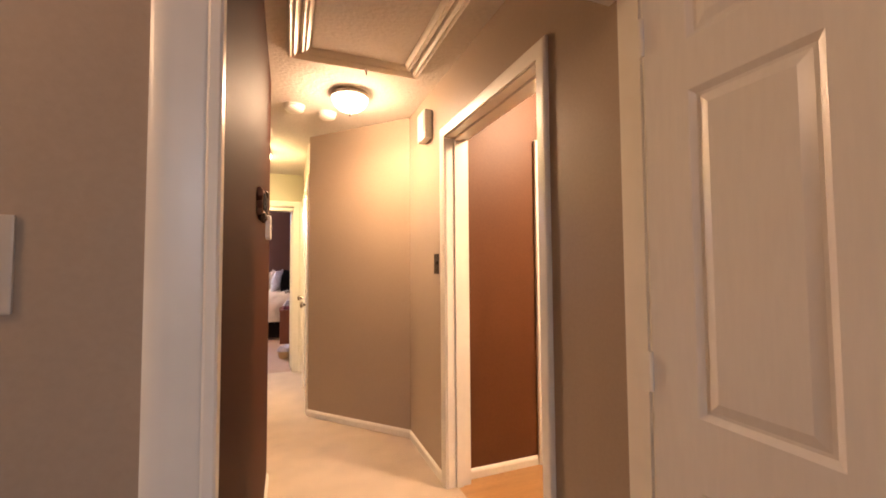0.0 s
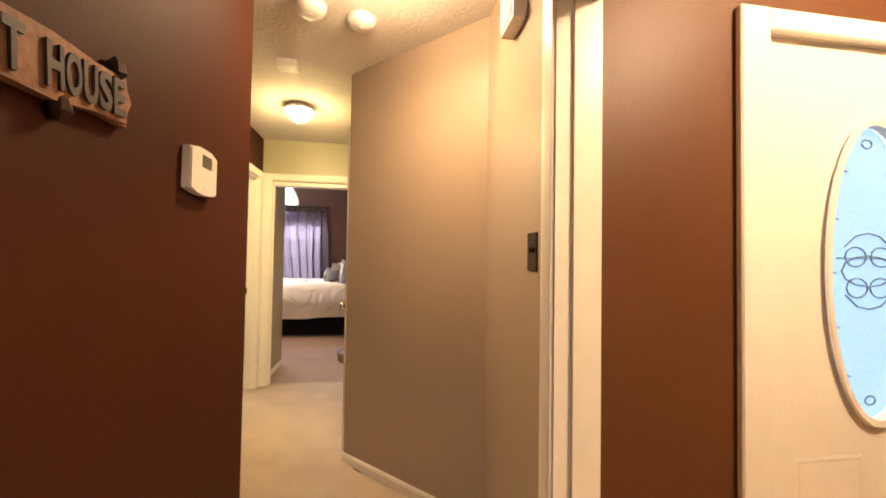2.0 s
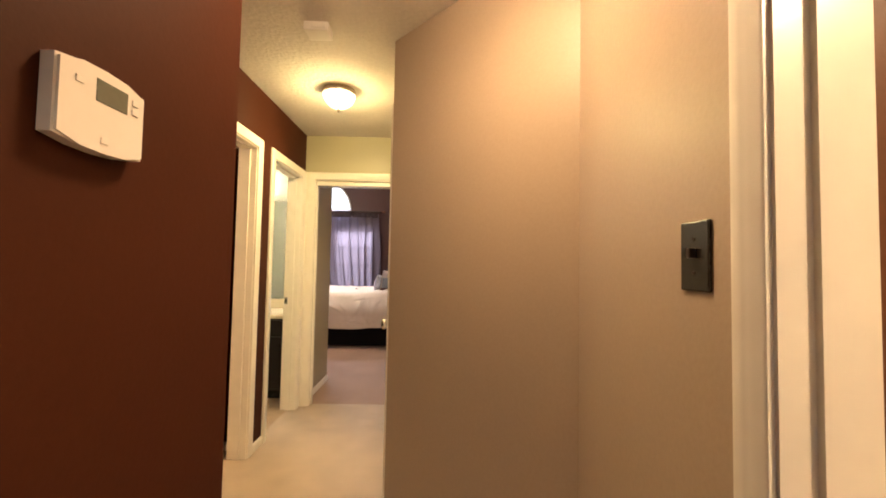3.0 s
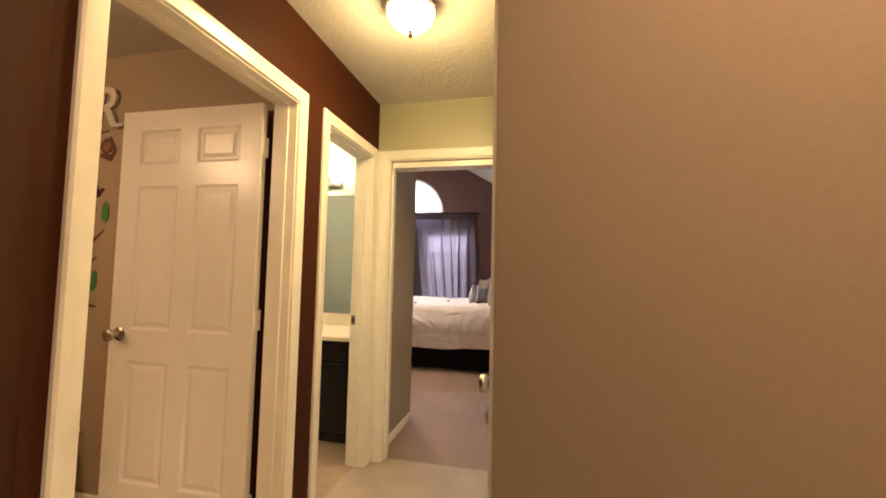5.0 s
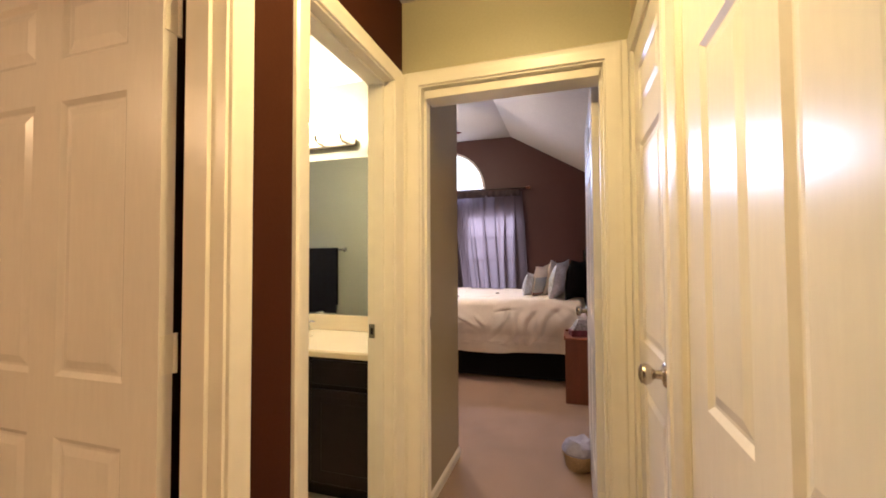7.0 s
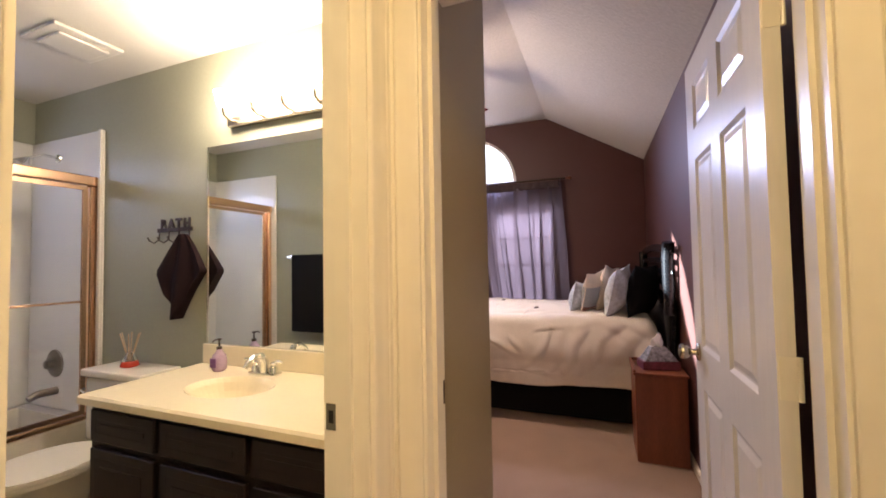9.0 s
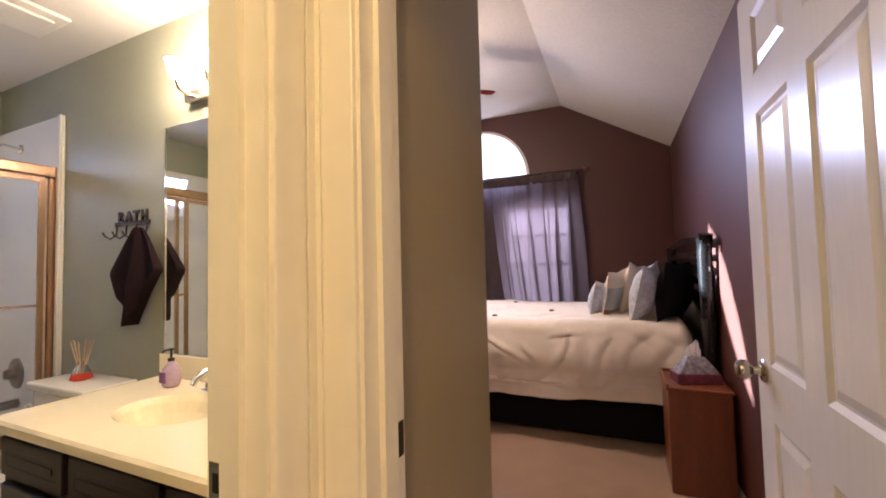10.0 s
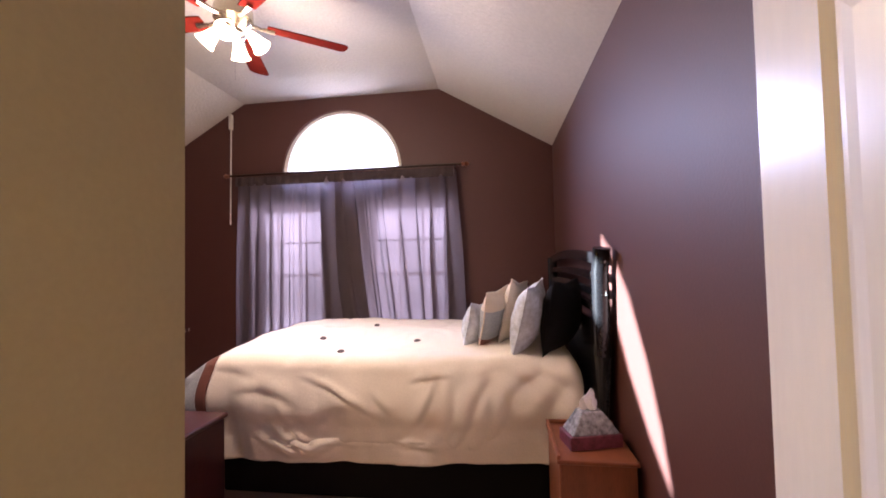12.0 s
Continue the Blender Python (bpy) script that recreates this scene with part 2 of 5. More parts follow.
def mould(bm, path, up, prof):
    """Sweeps the profile [(w, d), ...] along the polyline; w lies across (given by the mitre), d along up."""
    up = Vector(up)
    pts = [Vector(p) for p in path]
    rings = []
    for i, p in enumerate(pts):
        da = (p - pts[i - 1]).normalized() if i else None
        db = (pts[i + 1] - p).normalized() if i < len(pts) - 1 else None
        na = up.cross(da) if da else None
        nb = up.cross(db) if db else None
        if na and nb:
            n = (na + nb).normalized()
            n = n / max(0.3, n.dot(na))
        else:
            n = na or nb
        rings.append([bm.verts.new(p + n * w + up * d) for w, d in prof])
    for a, b in zip(rings, rings[1:]):
        for k in range(len(prof)):
            bm.faces.new((a[k], a[(k + 1) % len(prof)], b[(k + 1) % len(prof)], b[k]))
    bm.faces.new(rings[0])
    bm.faces.new(rings[-1])
    return bm


CASE = [(0, 0), (0, 0.010), (0.004, 0.0130), (0.028, 0.0135), (0.036, 0.0155), (0.044, 0.0175), (0.055, 0.0175), (0.062, 0.012), (0.062, 0)]


def casing(name, axis, face, side, a0, a1, top, zb=0.0, m=None, wide=1.0):
    """Door casing round an opening on the wall face; side is -1 or 1, the way the face looks."""
    def P(a, z):
        return (a, face, z) if axis == "x" else (face, a, z)
    up = (0, side, 0) if axis == "x" else (side, 0, 0)
    path = [P(a0, zb), P(a0, top), P(a1, top), P(a1, zb)]
    d = Vector(path[1]) - Vector(path[0])
    outward = Vector(P(-1, 0)) - Vector(P(0, 0))
    if Vector(up).cross(d).dot(outward) < 0:
        path = path[::-1]
    return struct(name, mould(bmesh.new(), path, up, [(w * wide, d_) for w, d_ in CASE]), m or white, smooth=True)


def jamb(name, axis, lo, hi, a0, a1, top, m=None):
    """Lining of a doorway with its stop."""
    bm = bmesh.new()
    t, mid = 0.018, (lo + hi) / 2
    for (p, q, z0, z1) in ((a0 - t, a0, 0, top + t), (a1, a1 + t, 0, top + t), (a0, a1, top, top + t)):
        if axis == "x":
            box(bm, p, q, lo, hi, z0, z1)
        else:
            box(bm, lo, hi, p, q, z0, z1)
    for (p, q, z0, z1) in ((a0, a0 + 0.011, 0, top - 0.011), (a1 - 0.011, a1, 0, top - 0.011), (a0, a1, top - 0.011, top)):
        if axis == "x":
            box(bm, p, q, mid - 0.02, mid + 0.02, z0, z1)
        else:
            box(bm, mid - 0.02, mid + 0.02, p, q, z0, z1)
    return struct(name, bm, m or white)


BASE = [(0, 0), (0, 0.012), (0.038, 0.012), (0.047, 0.009), (0.054, 0.004), (0.058, 0)]


def base_run(name, pts, m=None):
    """Baseboard along floor points; the room lies to the left of the way walked."""
    bm = bmesh.new()
    for p, q in zip(pts, pts[1:]):
        d = (Vector((*q, 0)) - Vector((*p, 0)))
        n = Vector((-d.y, d.x, 0)).normalized()
        rows = [[bm.verts.new(Vector((*e, 0)) + n * w + Vector((0, 0, z))) for z, w in BASE] for e in (p, q)]
        for k in range(len(BASE)):
            bm.faces.new((rows[0][k], rows[0][(k + 1) % len(BASE)], rows[1][(k + 1) % len(BASE)], rows[1][k]))
        bm.faces.new(rows[0])
        bm.faces.new(rows[1])
    return struct(name, bm, m or white)

# ---- setting: floors ----
H = 2.44


def floor_poly(name, pts, z, material, thick=0.05):
    return struct(name, prism(pts, -thick, lambda u, v, w: (u, v, z + w)), material)


floor_poly("floor_hall", [(0.065, 2.06), (1.23, 2.06), (1.23, 4.24), (0.53, 5.0), (0.53, 6.66), (-0.56, 6.66), (-0.56, 4.6), (0.065, 3.98)], 0, carpet)
floor_poly("floor_room", [(-1.8, -1.6), (2.6, -1.6), (2.6, 2.06), (-1.8, 2.06)], 0, carpet)
floor_poly("floor_bedroom", [(-3.9, 6.66), (0.7, 6.66), (0.7, 11.0), (-3.9, 11.0)], 0, bed_carpet)
floor_poly("floor_bath", [(-3.75, 5.8), (-0.56, 5.8), (-0.56, 6.66), (-0.56, 7.4), (-3.75, 7.4)], 0.001, tile_m)
floor_poly("floor_nursery", [(-3.4, 2.4), (0.06, 2.4), (0.06, 3.9), (-0.56, 4.6), (-0.56, 5.8), (-3.4, 5.8)], 0.0, carpet)
floor_poly("floor_foyer", [(1.23, 1.2), (3.6, 1.2), (3.6, 3.8), (1.23, 3.8)], 0, foyer_m)
floor_poly("floor_closet", [(0.53, 4.9), (1.35, 4.3), (1.35, 6.6), (0.53, 6.6)], 0, carpet)

# ---- setting: walls ----
wall("wall_doorway", "x", 2.06, 2.20, -1.8, 2.6, 0, H, [(0.185, 1.18, 0, 2.06)], tan, tan, brown)
wall("wall_hall_west", "y", 0.065, 0.185, 2.20, 3.98, 0, H, [], nursery_tan, brown)
wall("wall_hall_east", "y", 1.165, 1.31, 2.17, 4.25, 0, H, [(2.547, 3.52, 0, 2.07)], tan, brown, white)
wall("wall_inner_west", "y", -0.62, -0.50, 4.665, 5.79, 0, H, [(4.765, 5.63, 0, 2.05)], nursery_tan, brown)
wall("wall_inner_west_bath", "y", -0.62, -0.50, 5.79, 6.60, 0, H, [(5.895, 6.513, 0, 2.05)], green, brown)
wall("wall_end", "x", 6.60, 6.72, -0.62, 1.35, 0, 3.2, [(-0.425, 0.38, 0, 2.05)], lit_end_tan, maroon)
wall("wall_inner_east", "y", 0.467, 0.587, 5.01, 6.60, 0, H, [(5.14, 5.92, 0, 2.05), (6.035, 6.578, 0, 2.05)], tan, tan)


def diag(name, p, q, back, m_face, m_back):
    """The slanting wall from p to q, with its thickness towards back."""
    p, q, b = Vector((*p, 0)), Vector((*q, 0)), Vector((*back, 0))
    bm = bmesh.new()
    lo = [bm.verts.new(c) for c in (p, q, q + b, p + b)]
    hi = [bm.verts.new(c + Vector((0, 0, H))) for c in (p, q, q + b, p + b)]
    bm.faces.new(lo)
    bm.faces.new(hi)
    for k in range(4):
        bm.faces.new((lo[k], lo[(k + 1) % 4], hi[(k + 1) % 4], hi[k])).material_index = 1 if k == 2 else 0
    return struct(name, bm, (m_face, m_back))


diag("wall_slant_west", (0.185, 3.98), (-0.50, 4.665), (-0.12, 0.0), brown, nursery_tan)
diag("wall_slant_east", (0.467, 5.01), (1.165, 4.25), (0.145, 0.0), tan, tan)
wall("wall_closet_back", "y", 1.35, 1.45, 4.25, 6.72, 0, H, [], tan, tan)
# nursery
wall("wall_nursery_north", "x", 5.74, 5.79, -3.4, -0.62, 0, H, [], nursery_tan, green)
wall("wall_nursery_west", "y", -3.5, -3.4, 2.3, 5.79, 0, H, [], nursery_tan, nursery_tan)
wall("wall_nursery_south", "x", 2.3, 2.4, -3.4, 0.065, 0, H, [], nursery_tan, nursery_tan)
# bath
wall("wall_bath_south", "x", 5.79, 5.83, -3.62, -0.62, 0, H, [], nursery_tan, green)
wall("wall_bath_west", "y", -3.74, -3.62, 5.79, 7.42, 0, H, [], green, green)
wall("wall_bath_north", "x", 7.25, 7.42, -3.74, -0.62, 0, 3.2, [], green, maroon)
wall("wall_entry", "y", -0.62, -0.467, 6.72, 7.42, 0, 3.2, [], green, entry_paint)
# bedroom
wall("wall_bedroom_east", "y", 0.50, 0.62, 6.72, 10.78, 0, H, [], maroon, maroon)

# foyer
wall("wall_foyer_south", "x", 1.1, 1.2, 1.31, 3.5, 0, 3.0, [], brown, tan)
wall("wall_foyer_east", "y", 3.4, 3.5, 1.2, 3.72, 0, 3.0, [], brown, brown)
wall("wall_foyer_over_hall", "y", 1.19, 1.31, 1.2, 3.72, H, 3.0, [], brown, brown)
wall("wall_foyer_side", "y", 1.25, 1.31, 1.2, 2.06, 0, H, [], brown, brown)
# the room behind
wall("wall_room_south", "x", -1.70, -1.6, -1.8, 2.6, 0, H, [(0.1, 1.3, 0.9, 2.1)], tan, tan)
wall("wall_room_west", "y", -1.9, -1.8, -1.6, 2.2, 0, H, [], tan, tan)
wall("wall_room_east", "y", 1.20, 1.24, -1.6, 2.06, 0, H, [], tan, tan)


def outline_wall(name, outline, holes, y0, thick, m_face, m_back):
    """A wall along x with a free outline and free holes (each a list of (x, z)); faces bridged by triangulation."""
    bm = bmesh.new()
    loops = []
    for pts in (outline, *holes):
        loops.append([bm.verts.new((x, y0, z)) for x, z in pts])
    edges = []
    for lp in loops:
        for k in range(len(lp)):
            edges.append(bm.edges.new((lp[k], lp[(k + 1) % len(lp)])))
    bmesh.ops.triangle_fill(bm, edges=edges, use_beauty=True)
    faces = list(bm.faces)
    ext = bmesh.ops.extrude_face_region(bm, geom=faces)
    moved = [g for g in ext["geom"] if isinstance(g, bmesh.types.BMVert)]
    bmesh.ops.translate(bm, vec=(0, thick, 0), verts=moved)
    return struct(name, bm, m_face)


def arc(cx, cz, rx, rz, n=28, a0=0.0, a1=math.pi):
    return [(cx + rx * math.cos(a0 + (a1 - a0) * k / n), cz + rz * math.sin(a0 + (a1 - a0) * k / n)) for k in range(n + 1)]


RIDGE_Z, RX0, RX1 = 3.07, -2.647, -0.573
ARCH = (-1.593, 2.30, 0.632)
outline_wall("wall_window", [(-3.84, 0), (0.62, 0), (0.62, 2.44), (0.50, 2.44), (RX1, RIDGE_Z), (RX0, RIDGE_Z), (-3.72, 2.44), (-3.84, 2.44)],
             [arc(*ARCH, ARCH[2]), [(-2.60, 0.55), (-2.60, 1.95), (-1.80, 1.95), (-1.80, 0.55)], [(-1.29, 0.55), (-1.29, 1.95), (-0.49, 1.95), (-0.49, 0.55)]], 10.78, 0.14, maroon, tan)
FAN = (2.36, 2.25, 0.41)
outline_wall("wall_front", [(1.31, 0), (1.93, 0), (1.93, 2.06), (2.85, 2.06), (2.85, 0), (3.5, 0), (3.5, 3.0), (1.31, 3.0)],
             [arc(*FAN, FAN[2])], 3.56, 0.16, lit_brown, tan)

# unseen west wall; its opening is made up to shape the sun patch opposite
patch_outline = [(9.13, 1.49), (8.93, 1.39), (8.70, 1.20), (8.51, 0.96), (8.40, 0.76), (8.33, 0.58), (8.52, 0.70), (8.73, 0.88), (8.97, 1.15), (9.09, 1.33)]
west = outline_wall("wall_bedroom_west", [(7.42, 0), (10.78, 0), (10.78, 2.44), (7.42, 2.44)], [[(y - 0.506, z + 0.506) for y, z in patch_outline]], -3.74, 0.02, maroon, maroon)
for v in west.data.vertices:
    v.co = Vector((v.co.y, v.co.x, v.co.z))

# ---- setting: ceilings ----
hall_pts = [(-1.9, -1.7), (1.31, -1.7), (1.31, 4.25), (1.45, 4.25), (1.45, 6.66), (-0.56, 6.66), (-0.56, 6.60), (-0.56, 4.62), (-0.56, 4.6), (0.12, 3.9), (0.12, 2.1), (-1.9, 2.1)]
struct("ceiling_hall", prism(hall_pts, 0.06, lambda u, v, w: (u, v, H + w)), ceil_m)
struct("ceiling_nursery", bx(-3.5, 0.12, 2.3, 5.765, H + 0.061, H + 0.12), nursery_tan)
struct("ceiling_nursery_low", bx(-3.5, -0.56, 2.3, 5.765, H, H + 0.06), ceil_m)
struct("ceiling_bath", bx(-3.74, -0.56, 5.765, 7.25, H, H + 0.06), smooth_ceil)
struct("ceiling_foyer", bx(1.19, 3.5, 1.1, 3.72, 3.0, 3.06), ceil_m)
bm = bmesh.new()
prof = [(-3.86, 2.358), (RX0, RIDGE_Z), (RX1, RIDGE_Z), (0.64, 2.358)]
outer = [(x, z + 0.12) for x, z in prof[::-1]]
prism(prof + outer, 4.16, lambda u, v, w: (u, 6.70 + w, v), bm)
struct("ceiling_bedroom", bm, ceil_m)

# ---- setting: door linings, casings, skirting ----
bm = bx(1.163, 1.18, 2.06, 2.17, 0, 2.06)
box(bm, 0.185, 1.163, 2.06, 2.20, 2.042, 2.06)
box(bm, 1.154, 1.163, 2.09, 2.125, 0, 2.042)
struct("trim_doorway_lining", bm, white)
struct("trim_doorway_edge", bx(0.165, 0.187, 2.044, 2.085, 0, 2.042, bevel=0.004), white)
casing("trim_doorway_casing", "x", 2.06, -1, 0.165, 1.17, 2.05, wide=1.27)
jamb("trim_foyer_lining", "y", 1.165, 1.31, 2.565, 3.502, 2.052)
casing("trim_foyer_casing", "y", 1.165, -1, 2.559, 3.508, 2.058)
jamb("trim_nursery_lining", "y", -0.62, -0.50, 4.783, 5.612, 2.032)
casing("trim_nursery_casing", "y", -0.50, 1, 4.775, 5.62, 2.04)
jamb("trim_bath_lining", "y", -0.62, -0.50, 5.913, 6.495, 2.032)
casing("trim_bath_casing", "y", -0.50, 1, 5.900, 6.503, 2.04)
jamb("trim_bedroom_lining", "x", 6.60, 6.72, -0.407, 0.362, 2.032)
casing("trim_bedroom_casing", "x", 6.60, -1, -0.415, 0.37, 2.04)
jamb("trim_closet_lining", "y", 0.467, 0.587, 5.158, 5.902, 2.032)
casing("trim_closet_casing", "y", 0.467, -1, 5.145, 5.91, 2.04)
struct("trim_closet_backband", bx(0.457, 0.467, 5.045, 5.083, 0, 2.12, bevel=0.003), white)
jamb("trim_linen_lining", "y", 0.467, 0.587, 6.053, 6.560, 2.032)
casing("trim_linen_casing", "y", 0.467, -1, 6.052, 6.562, 2.04)

base_run("baseboard_hall_west", [(-0.50, 4.74), (-0.50, 4.665), (0.185, 3.98), (0.185, 2.20)])
base_run("baseboard_hall_east", [(1.165, 3.58), (1.165, 4.25), (0.467, 5.01), (0.467, 5.045)])
base_run("baseboard_hall_near", [(1.165, 2.17), (1.165, 2.49)])
base_run("baseboard_strip", [(-0.50, 5.835), (-0.50, 5.69)])
base_run("baseboard_entry", [(-0.467, 7.42), (-0.467, 6.72)])
base_run("baseboard_bedroom_east", [(0.50, 6.73), (0.50, 10.78), (-3.72, 10.78), (-3.72, 7.42), (-0.467, 7.42)])
base_run("baseboard_bath", [(-2.85, 7.25), (-1.96, 7.25)][::-1])
base_run("baseboard_nursery", [(-0.62, 5.74), (-3.4, 5.74)])
base_run("baseboard_foyer", [(1.95, 3.56), (1.31, 3.56)])
base_run("baseboard_room", [(0.14, 2.06), (-1.8, 2.06)])

struct("trim_bedroom_head", bx(-0.396, 0.351, 6.612, 6.722, 1.985, 2.021, bevel=0.002), white)
# thin brown sheet added to darken the gap behind the open nursery door
struct("wall_nursery_return", bx(-0.86, -0.63, 5.735, 5.7395, 0.06, 2.06), brown)
struct("trim_corner_west", bx(-0.50, -0.486, 6.565, 6.600, 0, 2.10, bevel=0.004), white)
struct("trim_corner_end", bx(-0.486, -0.477, 6.585, 6.600, 0, 2.10), white)
struct("trim_corner_east", bx(0.432, 0.452, 6.585, 6.600, 0, 2.10), white)
struct("trim_between_closets", bx(0.455, 0.467, 5.972, 5.990, 0, 2.10), white)

# attic hatch: trimmed panel in the hall ceiling
bm = bmesh.new()
hx0, hx1, hy0, hy1 = 0.280, 1.015, 2.23, 3.58
for inset, depth, w in ((0.0, 0.030, 0.055), (0.062, 0.022, 0.05)):
    p = [(0, 0), (0, depth * 0.5), (w * 0.2, depth), (w * 0.4, depth * 0.75), (w * 0.6, depth), (w * 0.85, depth * 0.6), (w, 0)]
    a, b, c, d = hx0 + inset, hx1 - inset, hy0 + inset, hy1 - inset
    ring = [(a, c), (b, c), (b, d), (a, d)]
    rows = []
    for k, (x, y) in enumerate(ring):
        sx, sy = (1 if x == a else -1), (1 if y == c else -1)
        rows.append([bm.verts.new((x + sx * u, y + sy * u, H - v)) for u, v in p])
    for k in range(4):
        r1, r2 = rows[k], rows[(k + 1) % 4]
        for j in range(len(p) - 1):
            bm.faces.new((r1[j], r1[j + 1], r2[j + 1], r2[j]))
struct("trim_attic_hatch", bm, white)
hatch = thing("attic_hatch", pose(0.65, 2.905, H - 0.012), "white attic hatch panel in moulded trim on the hall ceiling", "hatch")
part("panel", bx(-0.25, 0.25, -0.555, 0.555, 0.002, 0.010), ceil_m, hatch)
pull = part("pull_ring", tube([(0.05, 0.655, 0.0), (0.05, 0.655, -0.030), (0.053, 0.658, -0.045)], 0.004), bronze, hatch, "dark metal pull")

# ---- doors ----


def six_panel_door(name, m, w, label, knob_side=1, knob="ball", hinges=True, cols=2, group=""):
    """Leaf hinged at its local x = 0, running to x = w, 35 mm thick round y = 0."""
    d = thing(name, m, label, "door", group)
    st = 0.112 if cols == 2 else 0.092
    mid = 0.10
    cw = (w - 2 * st - mid) / 2 if cols == 2 else w - 2 * st
    xs = [(st, st + cw), (st + cw + mid, w - st)] if cols == 2 else [(st, w - st)]
    zs = [(0.235, 0.80), (0.95, 1.645), (1.755, 1.925)]
    bm = bmesh.new()
    h, t = 2.022, 0.0175
    box(bm, 0.002, w - 0.002, -0.010, 0.010, 0.002, h - 0.002)
    for a, b in ((0, st), (w - st, w)):
        box(bm, a, b, -t, t, 0, h)
    zr = [0] + [z for p in zs for z in p] + [h]
    for k in range(0, len(zr), 2):
        box(bm, st, w - st, -t, t, zr[k], zr[k + 1])
    if cols == 2:
        for z0, z1 in zs:
            box(bm, st + cw, st + cw + mid, -t, t, z0, z1)
    for x0, x1 in xs:
        for z0, z1 in zs:
            for s in (-1, 1):
                o = [(x0, z0), (x1, z0), (x1, z1), (x0, z1)]
                i = [(x0 + 0.014, z0 + 0.014), (x1 - 0.014, z0 + 0.014), (x1 - 0.014, z1 - 0.014), (x0 + 0.014, z1 - 0.014)]
                vo = [bm.verts.new((x, s * t, z)) for x, z in o]
                vi = [bm.verts.new((x, s * 0.0095, z)) for x, z in i]
                for k in range(4):
                    bm.faces.new((vo[k], vo[(k + 1) % 4], vi[(k + 1) % 4], vi[k]))
    part("leaf", bm, door_white, d)
    for x0, x1 in xs:
        for z0, z1 in zs:
            bm = bmesh.new()
            for s in (-1, 1):
                loops = []
                for inset, y in ((0.020, 0.0101), (0.038, 0.0150), (0.041, 0.0158)):
                    loops.append([bm.verts.new((x, s * y, z)) for x, z in ((x0 + inset, z0 + inset), (x1 - inset, z0 + inset), (x1 - inset, z1 - inset), (x0 + inset, z1 - inset))])
                for a, b in zip(loops, loops[1:]):
                    for k in range(4):
                        bm.faces.new((a[k], a[(k + 1) % 4], b[(k + 1) % 4], b[k]))
                bm.faces.new(loops[-1])
            part("raised_panel", bm, door_white, d)
    for s in (-1, 1):
        q = Matrix.Translation((w - 0.062, s * t, 0.925)) @ Matrix.Rotation(-s * math.pi / 2, 4, "X")
        if knob == "ball":
            prof = [(0.032, 0), (0.033, 0.004), (0.028, 0.009), (0.013, 0.012), (0.011, 0.028), (0.018, 0.034), (0.026, 0.042), (0.029, 0.052), (0.026, 0.062), (0.016, 0.068), (0.0, 0.069)]
            part("knob", lathe(prof[:-1], 20, q), nickel, d, "brushed nickel door knob", smooth=True)
        else:
            k = part("knob", lathe([(0.032, 0), (0.033, 0.004), (0.028, 0.010), (0.012, 0.013), (0.011, 0.045)], 20, q), nickel, d, "brushed nickel lever handle", smooth=True)
            part("lever", tube([q @ Vector(p) for p in ((0, 0, 0.045), (-0.02, 0, 0.047), (-0.06, 0.004, 0.046), (-0.10, 0.0, 0.044))], [0.009, 0.010, 0.008, 0.009]), nickel, d, smooth=True)
    part("latch_plate", bx(w - 0.0005, w + 0.0015, -0.012, 0.012, 0.90, 0.955), nickel, d)
    if hinges:
        for z in (0.20, 1.02, 1.82):
            hg = part("hinge", bx(-0.0025, 0.001, -0.017, 0.014, z - 0.045, z + 0.045), white, d, "white painted hinge leaf")
            part("hinge_pin", lathe([(0.0055, -0.046), (0.0055, 0.046)], 10, pose(-0.002, hinge_y(knob_side), z)), white, hg)
    return d


def hinge_y(side):
    return 0.022 * side


six_panel_door("door_room", pose(1.108, 2.02, 0.012, rz=-91.5), 0.80, "open white six-panel door with nickel knob, swung into the room at the hall's start", knob_side=-1)
six_panel_door("door_nursery", pose(-0.662, 5.607, 0.012, rz=180.6), 0.79, "open white six-panel nursery door standing beside the painted tree wall", knob_side=-1)
six_panel_door("door_bedroom", pose(0.344, 6.775, 0.012, rz=90.0), 0.77, "open white six-panel bedroom door against the maroon wall", knob_side=-1)
six_panel_door("door_closet", pose(0.4865, 5.900, 0.012, rz=-90), 0.72, "closed white six-panel hall closet door")
six_panel_door("door_linen", pose(0.4865, 6.558, 0.012, rz=-90), 0.50, "closed narrow white panelled linen closet door", cols=1)


def plate(name, m, w, h, material, label, toggles=1, inset=None):
    """A switch or socket plate; its local y = 0 lies on the wall and -y looks into the room."""
    p = thing(name, m, label, "switch plate")
    part("cover", bx(-w / 2, w / 2, -0.006, 0, -h / 2, h / 2, bevel=0.003, segs=2), material, p)
    for k in range(toggles):
        x = (k - (toggles - 1) / 2) * 0.046
        part("toggle", bx(x - 0.005, x + 0.005, -0.018, -0.005, -0.004, 0.014, bevel=0.0015), inset or material, p)
        for z in (-0.03, 0.03):
            part("screw", lathe([(0.003, 0), (0.003, 0.0015)], 8, pose(x, -0.006, z, rx=90)), inset or material, p)
    return p


# ---- hall things ----


